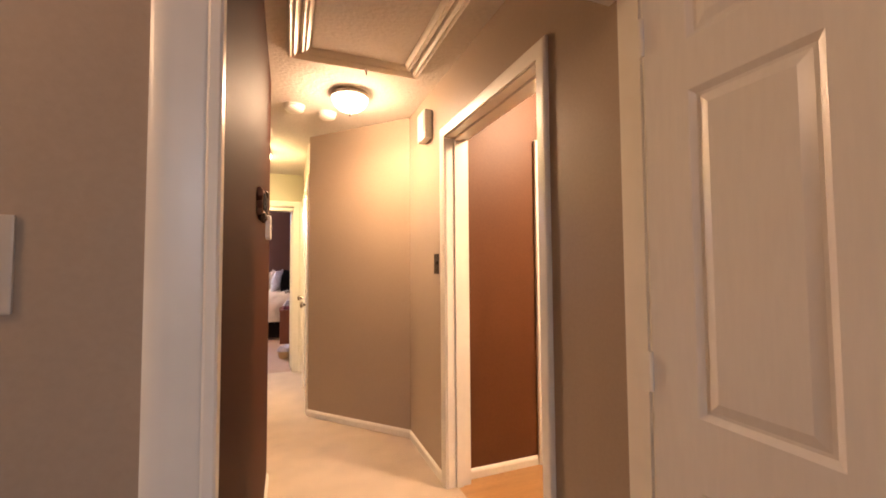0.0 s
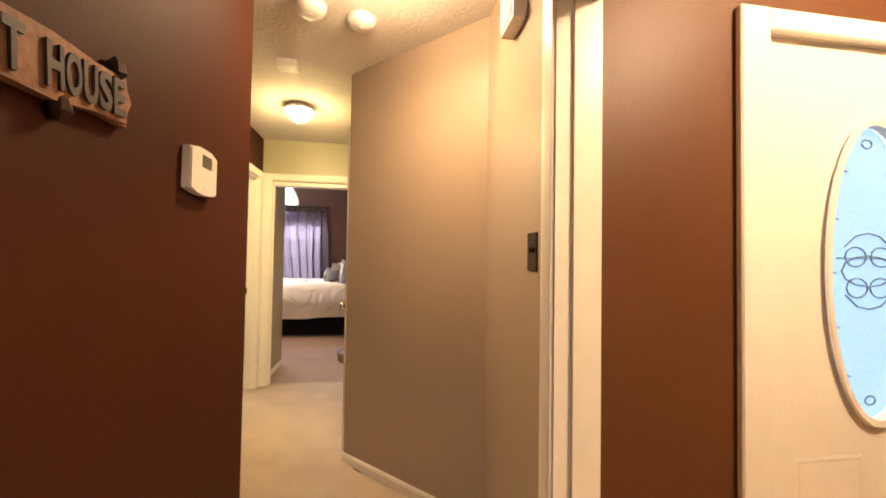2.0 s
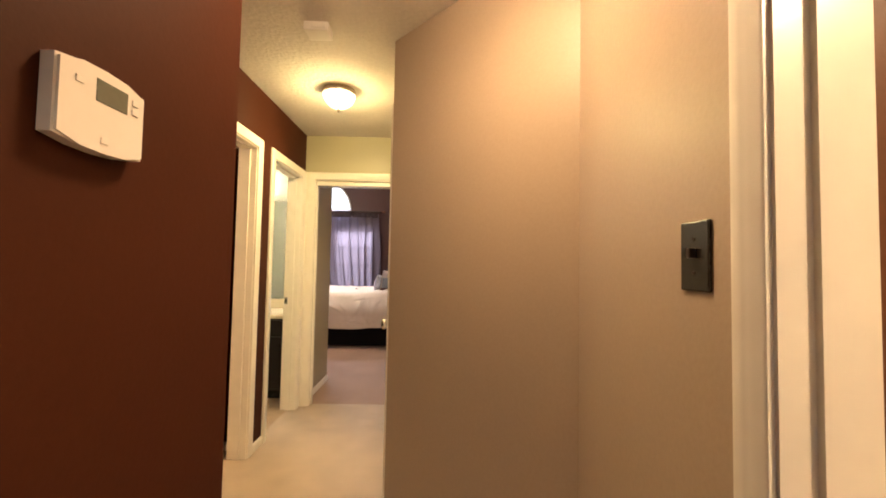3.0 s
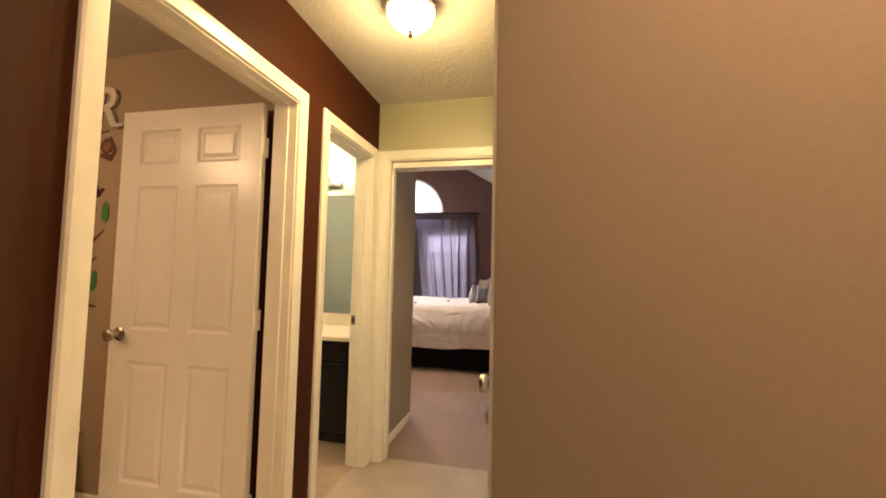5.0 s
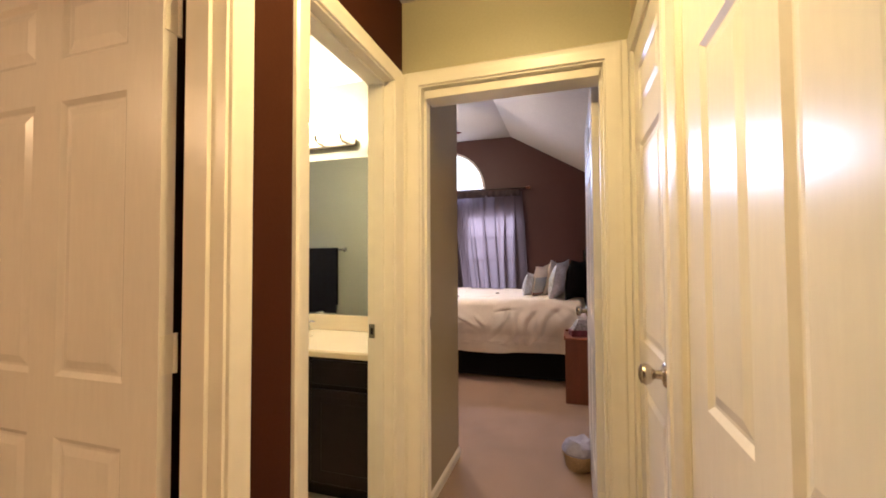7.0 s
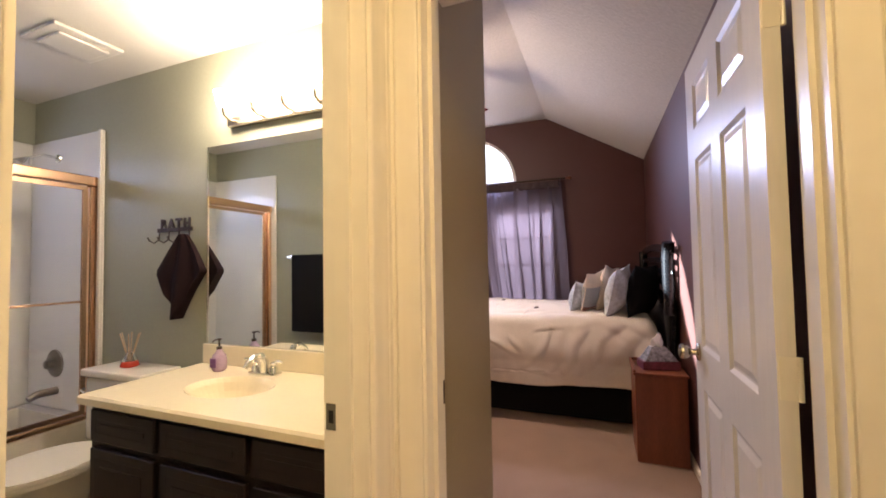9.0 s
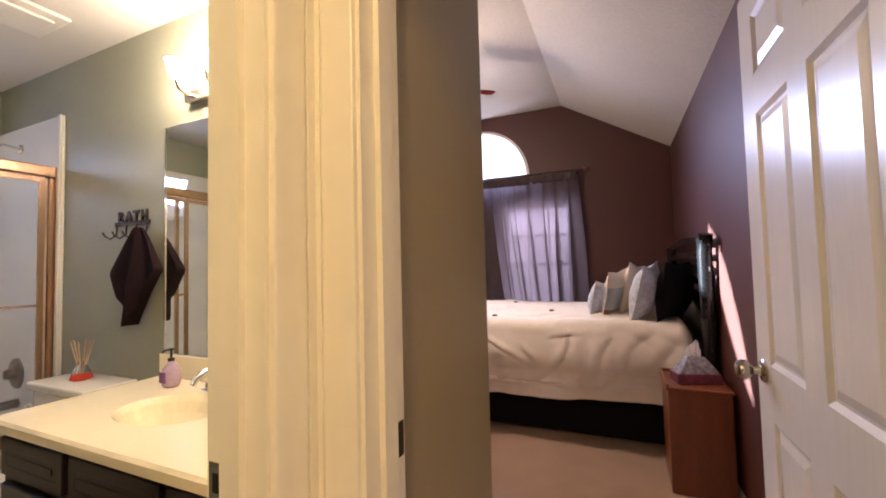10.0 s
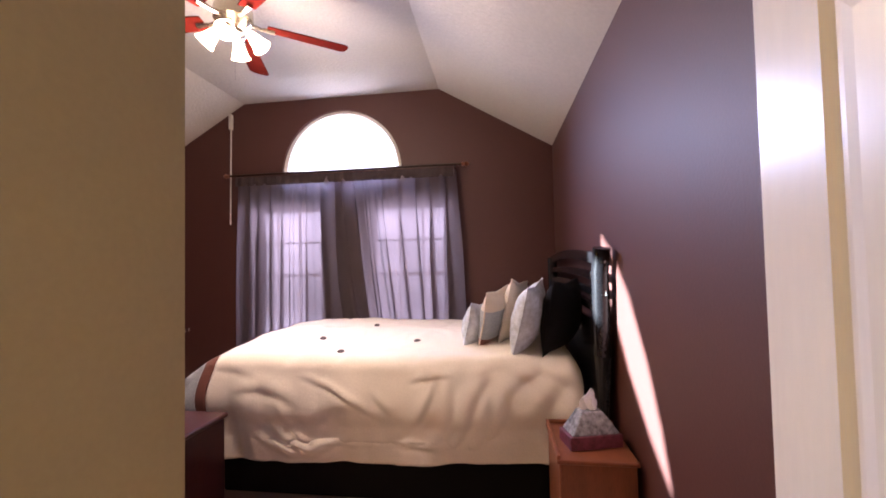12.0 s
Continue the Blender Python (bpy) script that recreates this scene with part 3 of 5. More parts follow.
def dome_light(name, m, r, shade, label):
    """Flush ceiling light: pan, glass bowl, finial; local z = 0 at the ceiling."""
    d = thing(name, m, label, "ceiling light")
    part("pan", lathe([(r * 0.9, 0), (r * 0.96, -0.012), (r * 0.98, -0.022), (r * 0.96, -0.032), (r * 0.93, -0.036), (r * 0.93, 0)], 36), nickel, d, smooth=True)
    pr = [(r * 0.92, -0.034), (r * 0.90, -0.052), (r * 0.78, -0.080), (r * 0.55, -0.105), (r * 0.28, -0.120), (0.012, -0.124)]
    ob = part("glass_bowl", lathe(pr, 36, cap=False), shade, d, "glowing frosted glass bowl", smooth=True)
    ob.visible_shadow = False
    part("finial", lathe([(0.004, -0.120), (0.011, -0.126), (0.006, -0.132), (0.011, -0.140), (0.009, -0.149), (0.002, -0.156)], 14), nickel, d, smooth=True)
    return d


dome_light("ceiling_light", pose(0.67, 3.98, H), 0.128, shade_m, "lit frosted dome light on the hall ceiling")
dome_light("ceiling_light", pose(0.03, 5.62, H), 0.115, shade_low, "lit amber-toned dome light by the bedroom door")


def alarm(name, m, r, label):
    d = thing(name, m, label, "smoke alarm")
    part("base", lathe([(r, 0), (r, -0.012), (r * 0.94, -0.014)], 28), plastic, d, smooth=True)
    part("cover", lathe([(r * 0.9, -0.014), (r * 0.88, -0.030), (r * 0.7, -0.042), (r * 0.3, -0.045)], 28), plastic, d, smooth=True)
    part("test_button", lathe([(0.010, -0.044), (0.010, -0.048)], 12), plastic, d)
    return d


alarm("smoke_alarm", pose(0.557, 4.385, H), 0.07, "round white smoke alarm beyond the hall light")
alarm("smoke_alarm", pose(0.325, 4.32, H), 0.075, "round white smoke alarm nearer the brown wall")
s = thing("door_chime_sensor", pose(0.10, 4.90, H), "small square white detector box on the ceiling", "detector")
part("case", bx(-0.06, 0.06, -0.05, 0.05, -0.045, 0, bevel=0.008, segs=2), plastic, s)
part("lens", bx(-0.02, 0.05, -0.056, -0.049, -0.035, -0.015, bevel=0.002), plastic, s)

s = thing("door_chime", pose(1.165, 3.81, 2.215), "white door chime box high on the hall wall", "door chime")
part("cover", bx(-0.055, 0, -0.075, 0.075, -0.095, 0.095, bevel=0.008, segs=2), plastic, s)
part("front_panel", bx(-0.060, -0.054, -0.060, 0.060, -0.080, 0.080, bevel=0.002), plastic, s)

s = thing("thermostat", pose(0.187, 3.553, 1.487), "white digital thermostat with small grey display", "thermostat")
bm = bmesh.new()
pts = [(-0.078, -0.052), (-0.04, -0.059), (0.0, -0.061), (0.04, -0.059), (0.078, -0.052), (0.078, 0.052), (0.04, 0.059), (0.0, 0.061), (-0.04, 0.059), (-0.078, 0.052)]
prism(pts, 0.022, lambda u, v, w: (w, u, v), bm)
bmesh.ops.bevel(bm, geom=[e for e in bm.edges if all(v.co.x > 0.018 for v in e.verts)], offset=0.004, segments=2, affect="EDGES")
part("case", bm, plastic, s)
part("display", bx(0.0215, 0.0228, -0.018, 0.040, 0.012, 0.045, bevel=0.0005), lcd, s, "grey display")
for yy, zz in ((-0.045, 0.03), (0.055, 0.035), (0.055, 0.02), (0.0, -0.042)):
    part("button", bx(0.0215, 0.0235, yy - 0.007, yy + 0.007, zz - 0.005, zz + 0.005, bevel=0.001), plastic, s)

ivory = mat("ivory_plastic", (0.50, 0.44, 0.36), 0.4, vary=0.02)
bl = mat("black_bronze_plate", (0.02, 0.016, 0.014), 0.25, metal=0.3)
plate("switch_plate", pose(1.165, 3.667, 1.298, rz=-90), 0.078, 0.125, bl, "black bronze light switch plate on the hall wall", inset=bronze)
plate("switch_plate", pose(-0.128, 2.06, 1.288), 0.12, 0.140, ivory, "cream double light switch plate beside the doorway", toggles=2)
p = thing("dimmer_switch", pose(-0.467, 6.762, 1.368, rz=90), "ivory rocker switch plate on the bedroom entry wall", "switch plate")
part("cover", bx(-0.0375, 0.0375, -0.006, 0, -0.060, 0.060, bevel=0.003, segs=2), ivory, p)
part("rocker_frame", bx(-0.014, 0.014, -0.0085, -0.0062, -0.022, 0.022, bevel=0.001), mat("tan_plastic", (0.30, 0.24, 0.16), 0.4), p)
part("rocker", bx(-0.0095, 0.0095, -0.0125, -0.0087, -0.016, 0.016, bevel=0.0012), ivory, p)
for z in (-0.042, 0.042):
    part("screw", lathe([(0.003, 0), (0.003, 0.0015)], 8, pose(0, -0.006, z, rx=90)), ivory, p)

# carved wooden sign with dark lettering
rust = mat("rust_brown_carved_wood", (0.22, 0.092, 0.045), 0.65, bump=0.8, bscale=60, vary=0.2, vscale=14, dist=0.003)
slate = mat("dark_slate_paint", (0.038, 0.032, 0.033), 0.6, bump=0.4, vary=0.2, vscale=12)
s = thing("wall_sign", pose(0.187, 3.06, 1.535, rx=4), "small rustic carved wooden sign with dark slate lettering", "wall sign")
rim = [(-0.185, -0.050), (-0.10, -0.042), (0.0, -0.048), (0.10, -0.040), (0.19, -0.046), (0.175, -0.02), (0.205, 0.0), (0.175, 0.024), (0.19, 0.046), (0.10, 0.040), (0.0, 0.048), (-0.10, 0.040), (-0.19, 0.050), (-0.175, 0.02), (-0.205, 0.0), (-0.175, -0.024)]
bm = prism(rim, 0.018, lambda u, v, w: (w, u, v))
for v in bm.verts:
    v.co.y *= 0.92
bmesh.ops.bevel(bm, geom=[e for e in bm.edges if all(v.co.x > 0.017 for v in e.verts)], offset=0.005, segments=2, affect="EDGES")
part("board", bm, rust, s)
for word, y0_, y1_ in (("OUT", -0.158, -0.048), ("HOUSE", -0.018, 0.158)):
    step = (y1_ - y0_) / len(word)
    for k, ch in enumerate(word):
        cu = bpy.data.curves.new("letter_shape", "FONT")
        cu.body, cu.size, cu.extrude, cu.offset = ch, 0.092, 0.0022, 0.003
        tmp = bpy.data.objects.new("letter_shape", cu)
        scene.collection.objects.link(tmp)
        bpy.context.view_layer.update()
        me = bpy.data.meshes.new_from_object(tmp.evaluated_get(bpy.context.evaluated_depsgraph_get()))
        bpy.data.objects.remove(tmp)
        xs_, ys_ = [v.co.x for v in me.vertices], [v.co.y for v in me.vertices]
        sx_, sy_ = 0.88 * step / (max(xs_) - min(xs_)), 0.064 / (max(ys_) - min(ys_))
        for v in me.vertices:
            v.co = Vector((0.0202 + v.co.z, y0_ + step * (k + 0.06) + (v.co.x - min(xs_)) * sx_, -0.032 + (v.co.y - min(ys_)) * sy_))
        me.materials.clear()
        me.materials.append(slate)
        ob = new("letter", me)
        ob.parent = s
for yy, zz in ((0.15, 0.05), (-0.10, -0.052), (0.02, -0.054)):
    part("carved_leaf", lathe([(0.004, -0.02), (0.018, -0.005), (0.014, 0.012), (0.003, 0.024)], 8, pose(0.010, yy, zz)), bronze, s)

# ---- front door ----
d = thing("front_door", pose(2.385, 3.53, 0), "closed cream entry door with oval leaded glass", "door")
glass_blue = door_glow
ov = [(0.19 * math.cos(a), 1.25 + 0.51 * math.sin(a)) for a in [2 * math.pi * k / 40 for k in range(40)]]
bm = bmesh.new()
lo = [bm.verts.new((x, 0.045, z)) for x, z in ((-0.455, 0.015), (0.455, 0.015), (0.455, 2.045), (-0.455, 2.045))]
lv = [bm.verts.new((x * 1.06, 0.045, 1.25 + (z - 1.25) * 1.03)) for x, z in ov]
es = [bm.edges.new((lo[k], lo[(k + 1) % 4])) for k in range(4)] + [bm.edges.new((lv[k], lv[(k + 1) % 40])) for k in range(40)]
bmesh.ops.triangle_fill(bm, edges=es, use_beauty=True)
ext = bmesh.ops.extrude_face_region(bm, geom=list(bm.faces))
bmesh.ops.translate(bm, vec=(0, 0.045, 0), verts=[g for g in ext["geom"] if isinstance(g, bmesh.types.BMVert)])
part("leaf", bm, door_white, d)
bm = bmesh.new()
loops = []
for s_, y in ((1.06, 0.044), (1.16, 0.030), (1.13, 0.024), (1.02, 0.026), (1.0, 0.05)):
    loops.append([bm.verts.new((x * s_ + 0 * z, y, 1.25 + (z - 1.25) * (1 + (s_ - 1) * 0.4))) for x, z in ov])
for a, b in zip(loops, loops[1:]):
    for k in range(40):
        bm.faces.new((a[k], a[(k + 1) % 40], b[(k + 1) % 40], b[k]))
part("oval_rim", bm, door_white, d, smooth=True)
bm = bmesh.new()
bm.faces.new([bm.verts.new((x * 1.03, 0.062, 1.25 + (z - 1.25) * 1.015)) for x, z in ov])
oval_glass = part("glass", bm, glass_blue, d, "daylit bevelled glass")
lead = mat("dark_lead_came", (0.10, 0.16, 0.24), 0.5)


def came(pts):
    part("lead_came", tube([(x, 0.057, 1.25 + z) for x, z in pts], 0.0026, 6), lead, oval_glass)


for s_ in (-1, 1):
    for z in (0.36, 0.19, 0.0, -0.19, -0.36):
        r = 0.19 * math.sqrt(1 - (z / 0.51) ** 2)
        came([(s_ * r, z), (s_ * (r - 0.052), z - 0.008)])
    came([(0.022 * math.cos(a), s_ * 0.455 + 0.016 * math.sin(a)) for a in [2 * math.pi * q / 10 for q in range(11)]])
    came([(-0.10, s_ * 0.085), (-0.05, s_ * 0.125), (0.0, s_ * 0.135), (0.05, s_ * 0.125), (0.10, s_ * 0.085)])
for cx, cz, rx, rz in ((0, 0.0, 0.115, 0.055), (-0.055, 0.05, 0.045, 0.035), (0.055, 0.05, 0.045, 0.035), (-0.05, -0.06, 0.045, 0.035), (0.05, -0.06, 0.045, 0.035)):
    came([(cx + rx * math.cos(a), cz + rz * math.sin(a)) for a in [2 * math.pi * q / 12 for q in range(13)]])
came([(-0.135, 0.045), (0.135, 0.045)])
for x0, x1 in ((-0.33, -0.05), (0.05, 0.33)):
    bm = bmesh.new()
    rows = []
    for ins, y in ((0, 0.0447), (0.012, 0.0425), (0.020, 0.0447), (0.045, 0.0437)):
        rows.append([bm.verts.new((x, y, z)) for x, z in ((x0 + ins, 0.18 + ins), (x1 - ins, 0.18 + ins), (x1 - ins, 0.62 - ins), (x0 + ins, 0.62 - ins))])
    for a, b in zip(rows, rows[1:]):
        for k in range(4):
            bm.faces.new((a[k], a[(k + 1) % 4], b[(k + 1) % 4], b[k]))
    bm.faces.new(rows[-1])
    part("raised_panel", bm, door_white, d)
for z in (0.25, 1.02, 1.80):
    part("hinge_pin", lathe([(0.007, -0.05), (0.007, 0.05)], 10, pose(-0.462, 0.035, z)), nickel, d, smooth=True)
part("knob", lathe([(0.03, 0), (0.028, 0.01), (0.012, 0.014), (0.012, 0.03), (0.027, 0.045), (0.027, 0.06), (0.012, 0.068)], 18, pose(0.39, 0.045, 0.815, rx=90)), nickel, d, smooth=True)
part("deadbolt", lathe([(0.030, 0), (0.030, 0.010), (0.020, 0.016), (0.018, 0.024), (0.006, 0.026)], 18, pose(0.39, 0.045, 0.955, rx=90)), nickel, d, "nickel deadbolt turn", smooth=True)
bm = bmesh.new()
box(bm, -0.575, -0.462, -0.030, 0.0, 0, 2.12, bevel=0.006)
box(bm, 0.462, 0.575, -0.030, 0.0, 0, 2.12, bevel=0.006)
box(bm, -0.462, 0.462, -0.028, 0.0, 2.045, 2.12, bevel=0.006)
bm.transform(pose(2.39, 3.56, 0))
struct("trim_front_door", bm, door_white)
struct("trim_front_door_fill", bx(2.39 - 0.459, 2.39 + 0.459, 3.561, 3.70, 2.046, 2.059), door_white)

w = tagged(new("window_fan"), label="arched fanlight with radiating muntins over the front door", category="window", kind="structure")
w.matrix_world = pose(FAN[0], 3.66, FAN[1])
fpts = arc(0, 0, 0.408, 0.408, 24)
bm = bmesh.new()
bm.faces.new([bm.verts.new((x, 0.03, z)) for x, z in fpts])
part("pane", bm, mat("daylit_fanlight_glass", (0.12, 0.14, 0.18), 0.2, emit=(0.50, 0.58, 0.85), power=0.05, vary=0.1), w)
part("frame", tube([(x * 0.975, 0.0, z) for x, z in fpts], 0.014, 6), white, w)
part("frame", bx(-0.408, 0.408, -0.014, 0.02, -0.002, 0.03), white, w)
for a in (22, 56, 90, 124, 158):
    ca, sa = math.cos(radians(a)), math.sin(radians(a))
    part("muntin", tube([(0.10 * ca, 0.008, 0.012 + 0.10 * sa), (0.405 * ca, 0.008, 0.405 * sa)], 0.009, 6), white, w)
part("hub", tube([(0.10 * math.cos(radians(q)), 0.008, 0.012 + 0.10 * math.sin(radians(q))) for q in range(0, 181, 15)], 0.009, 6), white, w)

# ---- nursery wall ----
NW = 5.74
decal_brown = mat("maroon_vinyl_decal", (0.095, 0.022, 0.018), 0.55, vary=0.05)
leaf_m = [mat("green_leaf_decal", c, 0.55, vary=0.05) for c in ((0.05, 0.20, 0.06), (0.16, 0.32, 0.09), (0.04, 0.15, 0.08))]
tree = thing("tree_decal", pose(-2.00, NW - 0.001, 0), "maroon tree wall decal with green leaves and an owl", "wall decal")


def ribbon(pts, parent, name="branch", m=decal_brown):
    """A flat tapering strip: [(x, z, half width), ...]."""
    bm = bmesh.new()
    L, R = [], []
    for i, (x, z, h) in enumerate(pts):
        a, b = pts[max(i - 1, 0)], pts[min(i + 1, len(pts) - 1)]
        dx, dz = b[0] - a[0], b[1] - a[1]
        n = math.hypot(dx, dz) or 1
        L.append((x - dz / n * h, z + dx / n * h))
        R.append((x + dz / n * h, z - dx / n * h))
    prism(L + R[::-1], -0.002, lambda u, v, w: (u, w, v), bm)
    return part(name, bm, m, parent)


ribbon([(0.03, 0.40, 0.115), (-0.06, 0.62, 0.085), (-0.13, 0.80, 0.068), (-0.10, 0.93, 0.062), (0.0, 1.02, 0.062), (0.08, 1.14, 0.045), (0.10, 1.28, 0.030), (0.09, 1.36, 0.022)], tree, "trunk")
for b in ([(0.09, 1.34, 0.02), (0.02, 1.42, 0.014), (-0.10, 1.44, 0.009), (-0.22, 1.38, 0.004)],
          [(0.08, 1.34, 0.018), (0.02, 1.47, 0.013), (-0.04, 1.60, 0.010), (-0.12, 1.70, 0.006), (-0.19, 1.76, 0.003)],
          [(0.10, 1.34, 0.018), (0.15, 1.46, 0.012), (0.14, 1.58, 0.009), (0.08, 1.66, 0.004)],
          [(0.10, 1.33, 0.014), (0.19, 1.40, 0.009), (0.26, 1.46, 0.004)],
          [(0.11, 1.24, 0.012), (0.18, 1.28, 0.007), (0.22, 1.31, 0.004)],
          [(0.07, 1.03, 0.016), (0.15, 1.05, 0.010), (0.24, 1.04, 0.005)],
          [(-0.03, 1.57, 0.008), (-0.10, 1.56, 0.005), (-0.15, 1.59, 0.003)], [(-0.08, 1.66, 0.006), (-0.07, 1.73, 0.003)],
          [(-0.10, 1.70, 0.006), (-0.17, 1.68, 0.003)], [(0.145, 1.52, 0.006), (0.20, 1.58, 0.003)], [(-0.01, 1.52, 0.006), (0.01, 1.60, 0.003)],
          [(-0.14, 1.43, 0.006), (-0.20, 1.45, 0.003)], [(0.12, 1.06, 0.007), (0.19, 1.11, 0.003)], [(0.02, 1.46, 0.006), (0.05, 1.51, 0.003)]):
    ribbon(b, tree)
for k, (x, z, a) in enumerate(((-0.15, 1.80, 20), (-0.06, 1.79, -40), (0.03, 1.73, 5), (0.13, 1.67, 0), (-0.24, 1.73, 10), (-0.18, 1.60, 25), (-0.24, 1.48, -60), (-0.06, 1.34, -20), (-0.22, 1.24, -8), (0.21, 1.18, -10), (-0.19, 0.94, -45), (-0.26, 0.66, -15), (0.26, 1.56, 0))):
    o = [(0.026 * math.sin(t_) * (1 - 0.2 * math.cos(t_)), 0.058 * math.cos(t_)) for t_ in [2 * math.pi * q / 14 for q in range(14)]]
    ca, sa = math.cos(radians(a)), math.sin(radians(a))
    part("leaf", prism([(x + u * ca - v * sa, z + u * sa + v * ca) for u, v in o], -0.002, lambda u, v, w: (u, w, v)), leaf_m[k % 3], tree, "green leaf")
owl_m = mat("pale_cream_decal", (0.62, 0.52, 0.44), 0.55)


def disc(x, z, rx, rz, y, parent, m, name):
    part(name, prism([(x + rx * math.cos(q), z + rz * math.sin(q)) for q in [2 * math.pi * k / 20 for k in range(20)]], -0.001, lambda u, v, w: (u, y + w, v)), m, parent)


disc(-0.135, 0.775, 0.062, 0.095, -0.003, tree, owl_m, "owl_body")
disc(-0.135, 0.735, 0.045, 0.045, -0.0045, tree, decal_brown, "owl_belly")
disc(-0.135, 0.728, 0.036, 0.034, -0.006, tree, owl_m, "owl_chest")
for sx in (-1, 1):
    disc(-0.135 + sx * 0.024, 0.80, 0.022, 0.024, -0.0045, tree, decal_brown, "owl_eye")
    disc(-0.135 + sx * 0.024, 0.80, 0.013, 0.014, -0.006, tree, owl_m, "owl_eye_ring")
    disc(-0.135 + sx * 0.024, 0.80, 0.006, 0.007, -0.0075, tree, decal_brown, "owl_pupil")
monkey = thing("animal_decal", pose(-1.76, NW - 0.001, 1.93), "small hanging animal decal in maroon and tan", "wall decal")
disc(0, 0, 0.045, 0.045, 0, monkey, decal_brown, "head")
disc(0, -0.004, 0.028, 0.028, -0.0015, monkey, rust, "face")
ribbon([(-0.04, -0.05, 0.012), (0.03, -0.07, 0.02), (0.06, -0.03, 0.012), (0.02, 0.05, 0.008)], monkey, "arm")
bird = thing("bird_decal", pose(-1.80, NW - 0.001, 1.66), "small maroon bird decal on the nursery wall", "wall decal")
ribbon([(-0.04, -0.02, 0.006), (0, 0, 0.02), (0.04, 0.03, 0.005)], bird, "body")
ribbon([(0, 0.0, 0.012), (-0.01, 0.05, 0.004)], bird, "wing")
bra = thing("branch_decal", pose(-2.05, NW - 0.001, 1.985), "long thin maroon branch decal under the letters", "wall decal")
ribbon([(-0.55, -0.02, 0.008), (-0.2, -0.005, 0.007), (0.1, 0.0, 0.006), (0.3, 0.03, 0.004)], bra)
letter_m = mat("painted_white_wooden_letter", (0.62, 0.56, 0.50), 0.5)
for ch, x, z, size in (("N", -2.37, 2.0, 0.32), ("E", -2.11, 2.015, 0.31), ("R", -1.88, 2.03, 0.33)):
    cu = bpy.data.curves.new("letter_shape", "FONT")
    cu.body, cu.size, cu.extrude, cu.shear, cu.offset = ch, size, 0.008, 0.15, 0.004
    tmp = bpy.data.objects.new("letter_shape", cu)
    scene.collection.objects.link(tmp)
    bpy.context.view_layer.update()
    me = bpy.data.meshes.new_from_object(tmp.evaluated_get(bpy.context.evaluated_depsgraph_get()))
    bpy.data.objects.remove(tmp)
    me.materials.clear()
    me.materials.append(letter_m)
    # serifs at the stroke ends
    lb = bmesh.new()
    lb.from_mesh(me)
    w0, w1 = min(v.co.x for v in lb.verts), max(v.co.x - 0.15 * v.co.y for v in lb.verts)
    top_ = max(v.co.y for v in lb.verts)
    ends = {"N": ((w0 + 0.02, 0), (w0 + 0.02, 1), (w1 - 0.02, 1)), "E": ((w0 + 0.02, 0), (w0 + 0.02, 1)), "R": ((w0 + 0.02, 0), (w0 + 0.02, 1), (w1 - 0.01, 0))}[ch]
    for cx_, up_ in ends:
        y_ = top_ - 0.009 if up_ else 0.009
        box(lb, cx_ - 0.042 + 0.15 * y_, cx_ + 0.042 + 0.15 * y_, y_ - 0.009, y_ + 0.009, -0.0085, 0.0085, bevel=0.002)
    lb.to_mesh(me)
    lb.free()
    ob = new("wall_letter", me)
    ob.matrix_world = pose(x, NW - 0.012, z, rx=90)
    tagged(ob, label="white wooden letter %s on the nursery wall" % ch, category="wall letter", group="name letters")
kb = mat("navy_black_bedding", (0.016, 0.012, 0.016), 0.85, bump=0.5, bscale=80)
nb = thing("toddler_bed", pose(-2.35, 5.36, 0), "low dark bed with a pale side rail against the nursery wall", "bed")
part("mattress", bx(-0.7, 0.55, -0.35, 0.33, 0.10, 0.36, bevel=0.05, segs=3), kb, nb)
part("side_rail", bx(-0.72, 0.57, 0.342, 0.365, 0.375, 0.405, bevel=0.006), letter_m, nb)
part("base", bx(-0.68, 0.53, -0.33, 0.31, 0.0, 0.10), dark_wood, nb)

# ---- bathroom ----
van = thing("bathroom_vanity", pose(-1.96, 6.72, 0), "espresso stained vanity cabinet with drawers and doors", "cabinet")
bm = bx(0.02, 1.33, 0.01, 0.03, 0.09, 0.755)
box(bm, 0.02, 0.04, 0.03, 0.53, 0.09, 0.755)
box(bm, 1.31, 1.33, 0.03, 0.53, 0.09, 0.755)
box(bm, 0.04, 1.31, 0.03, 0.53, 0.09, 0.11)
part("carcass", bm, dark_wood, van)
part("toe_kick", bx(0.02, 1.33, 0.07, 0.50, 0.0, 0.09), black, van)
xs = [0.03, 0.435, 0.876, 1.32]


def front(x0, x1, z0, z1, name):
    bm = bx(x0, x1, -0.010, 0.009, z0, z1, bevel=0.003)
    rows = []
    for ins, y in ((0.035, -0.0105), (0.045, -0.004), (0.055, -0.004), (0.068, -0.0125)):
        if x1 - x0 < 2 * ins or z1 - z0 < 2 * ins + 0.01:
            ins = min(x1 - x0, z1 - z0) / 2 - 0.01
        rows.append([bm.verts.new((x, y, z)) for x, z in ((x0 + ins, z0 + ins), (x1 - ins, z0 + ins), (x1 - ins, z1 - ins), (x0 + ins, z1 - ins))])
    for a, b in zip(rows, rows[1:]):
        for k in range(4):
            bm.faces.new((a[k], a[(k + 1) % 4], b[(k + 1) % 4], b[k]))
    bm.faces.new(rows[-1])
    part(name, bm, dark_wood, van)


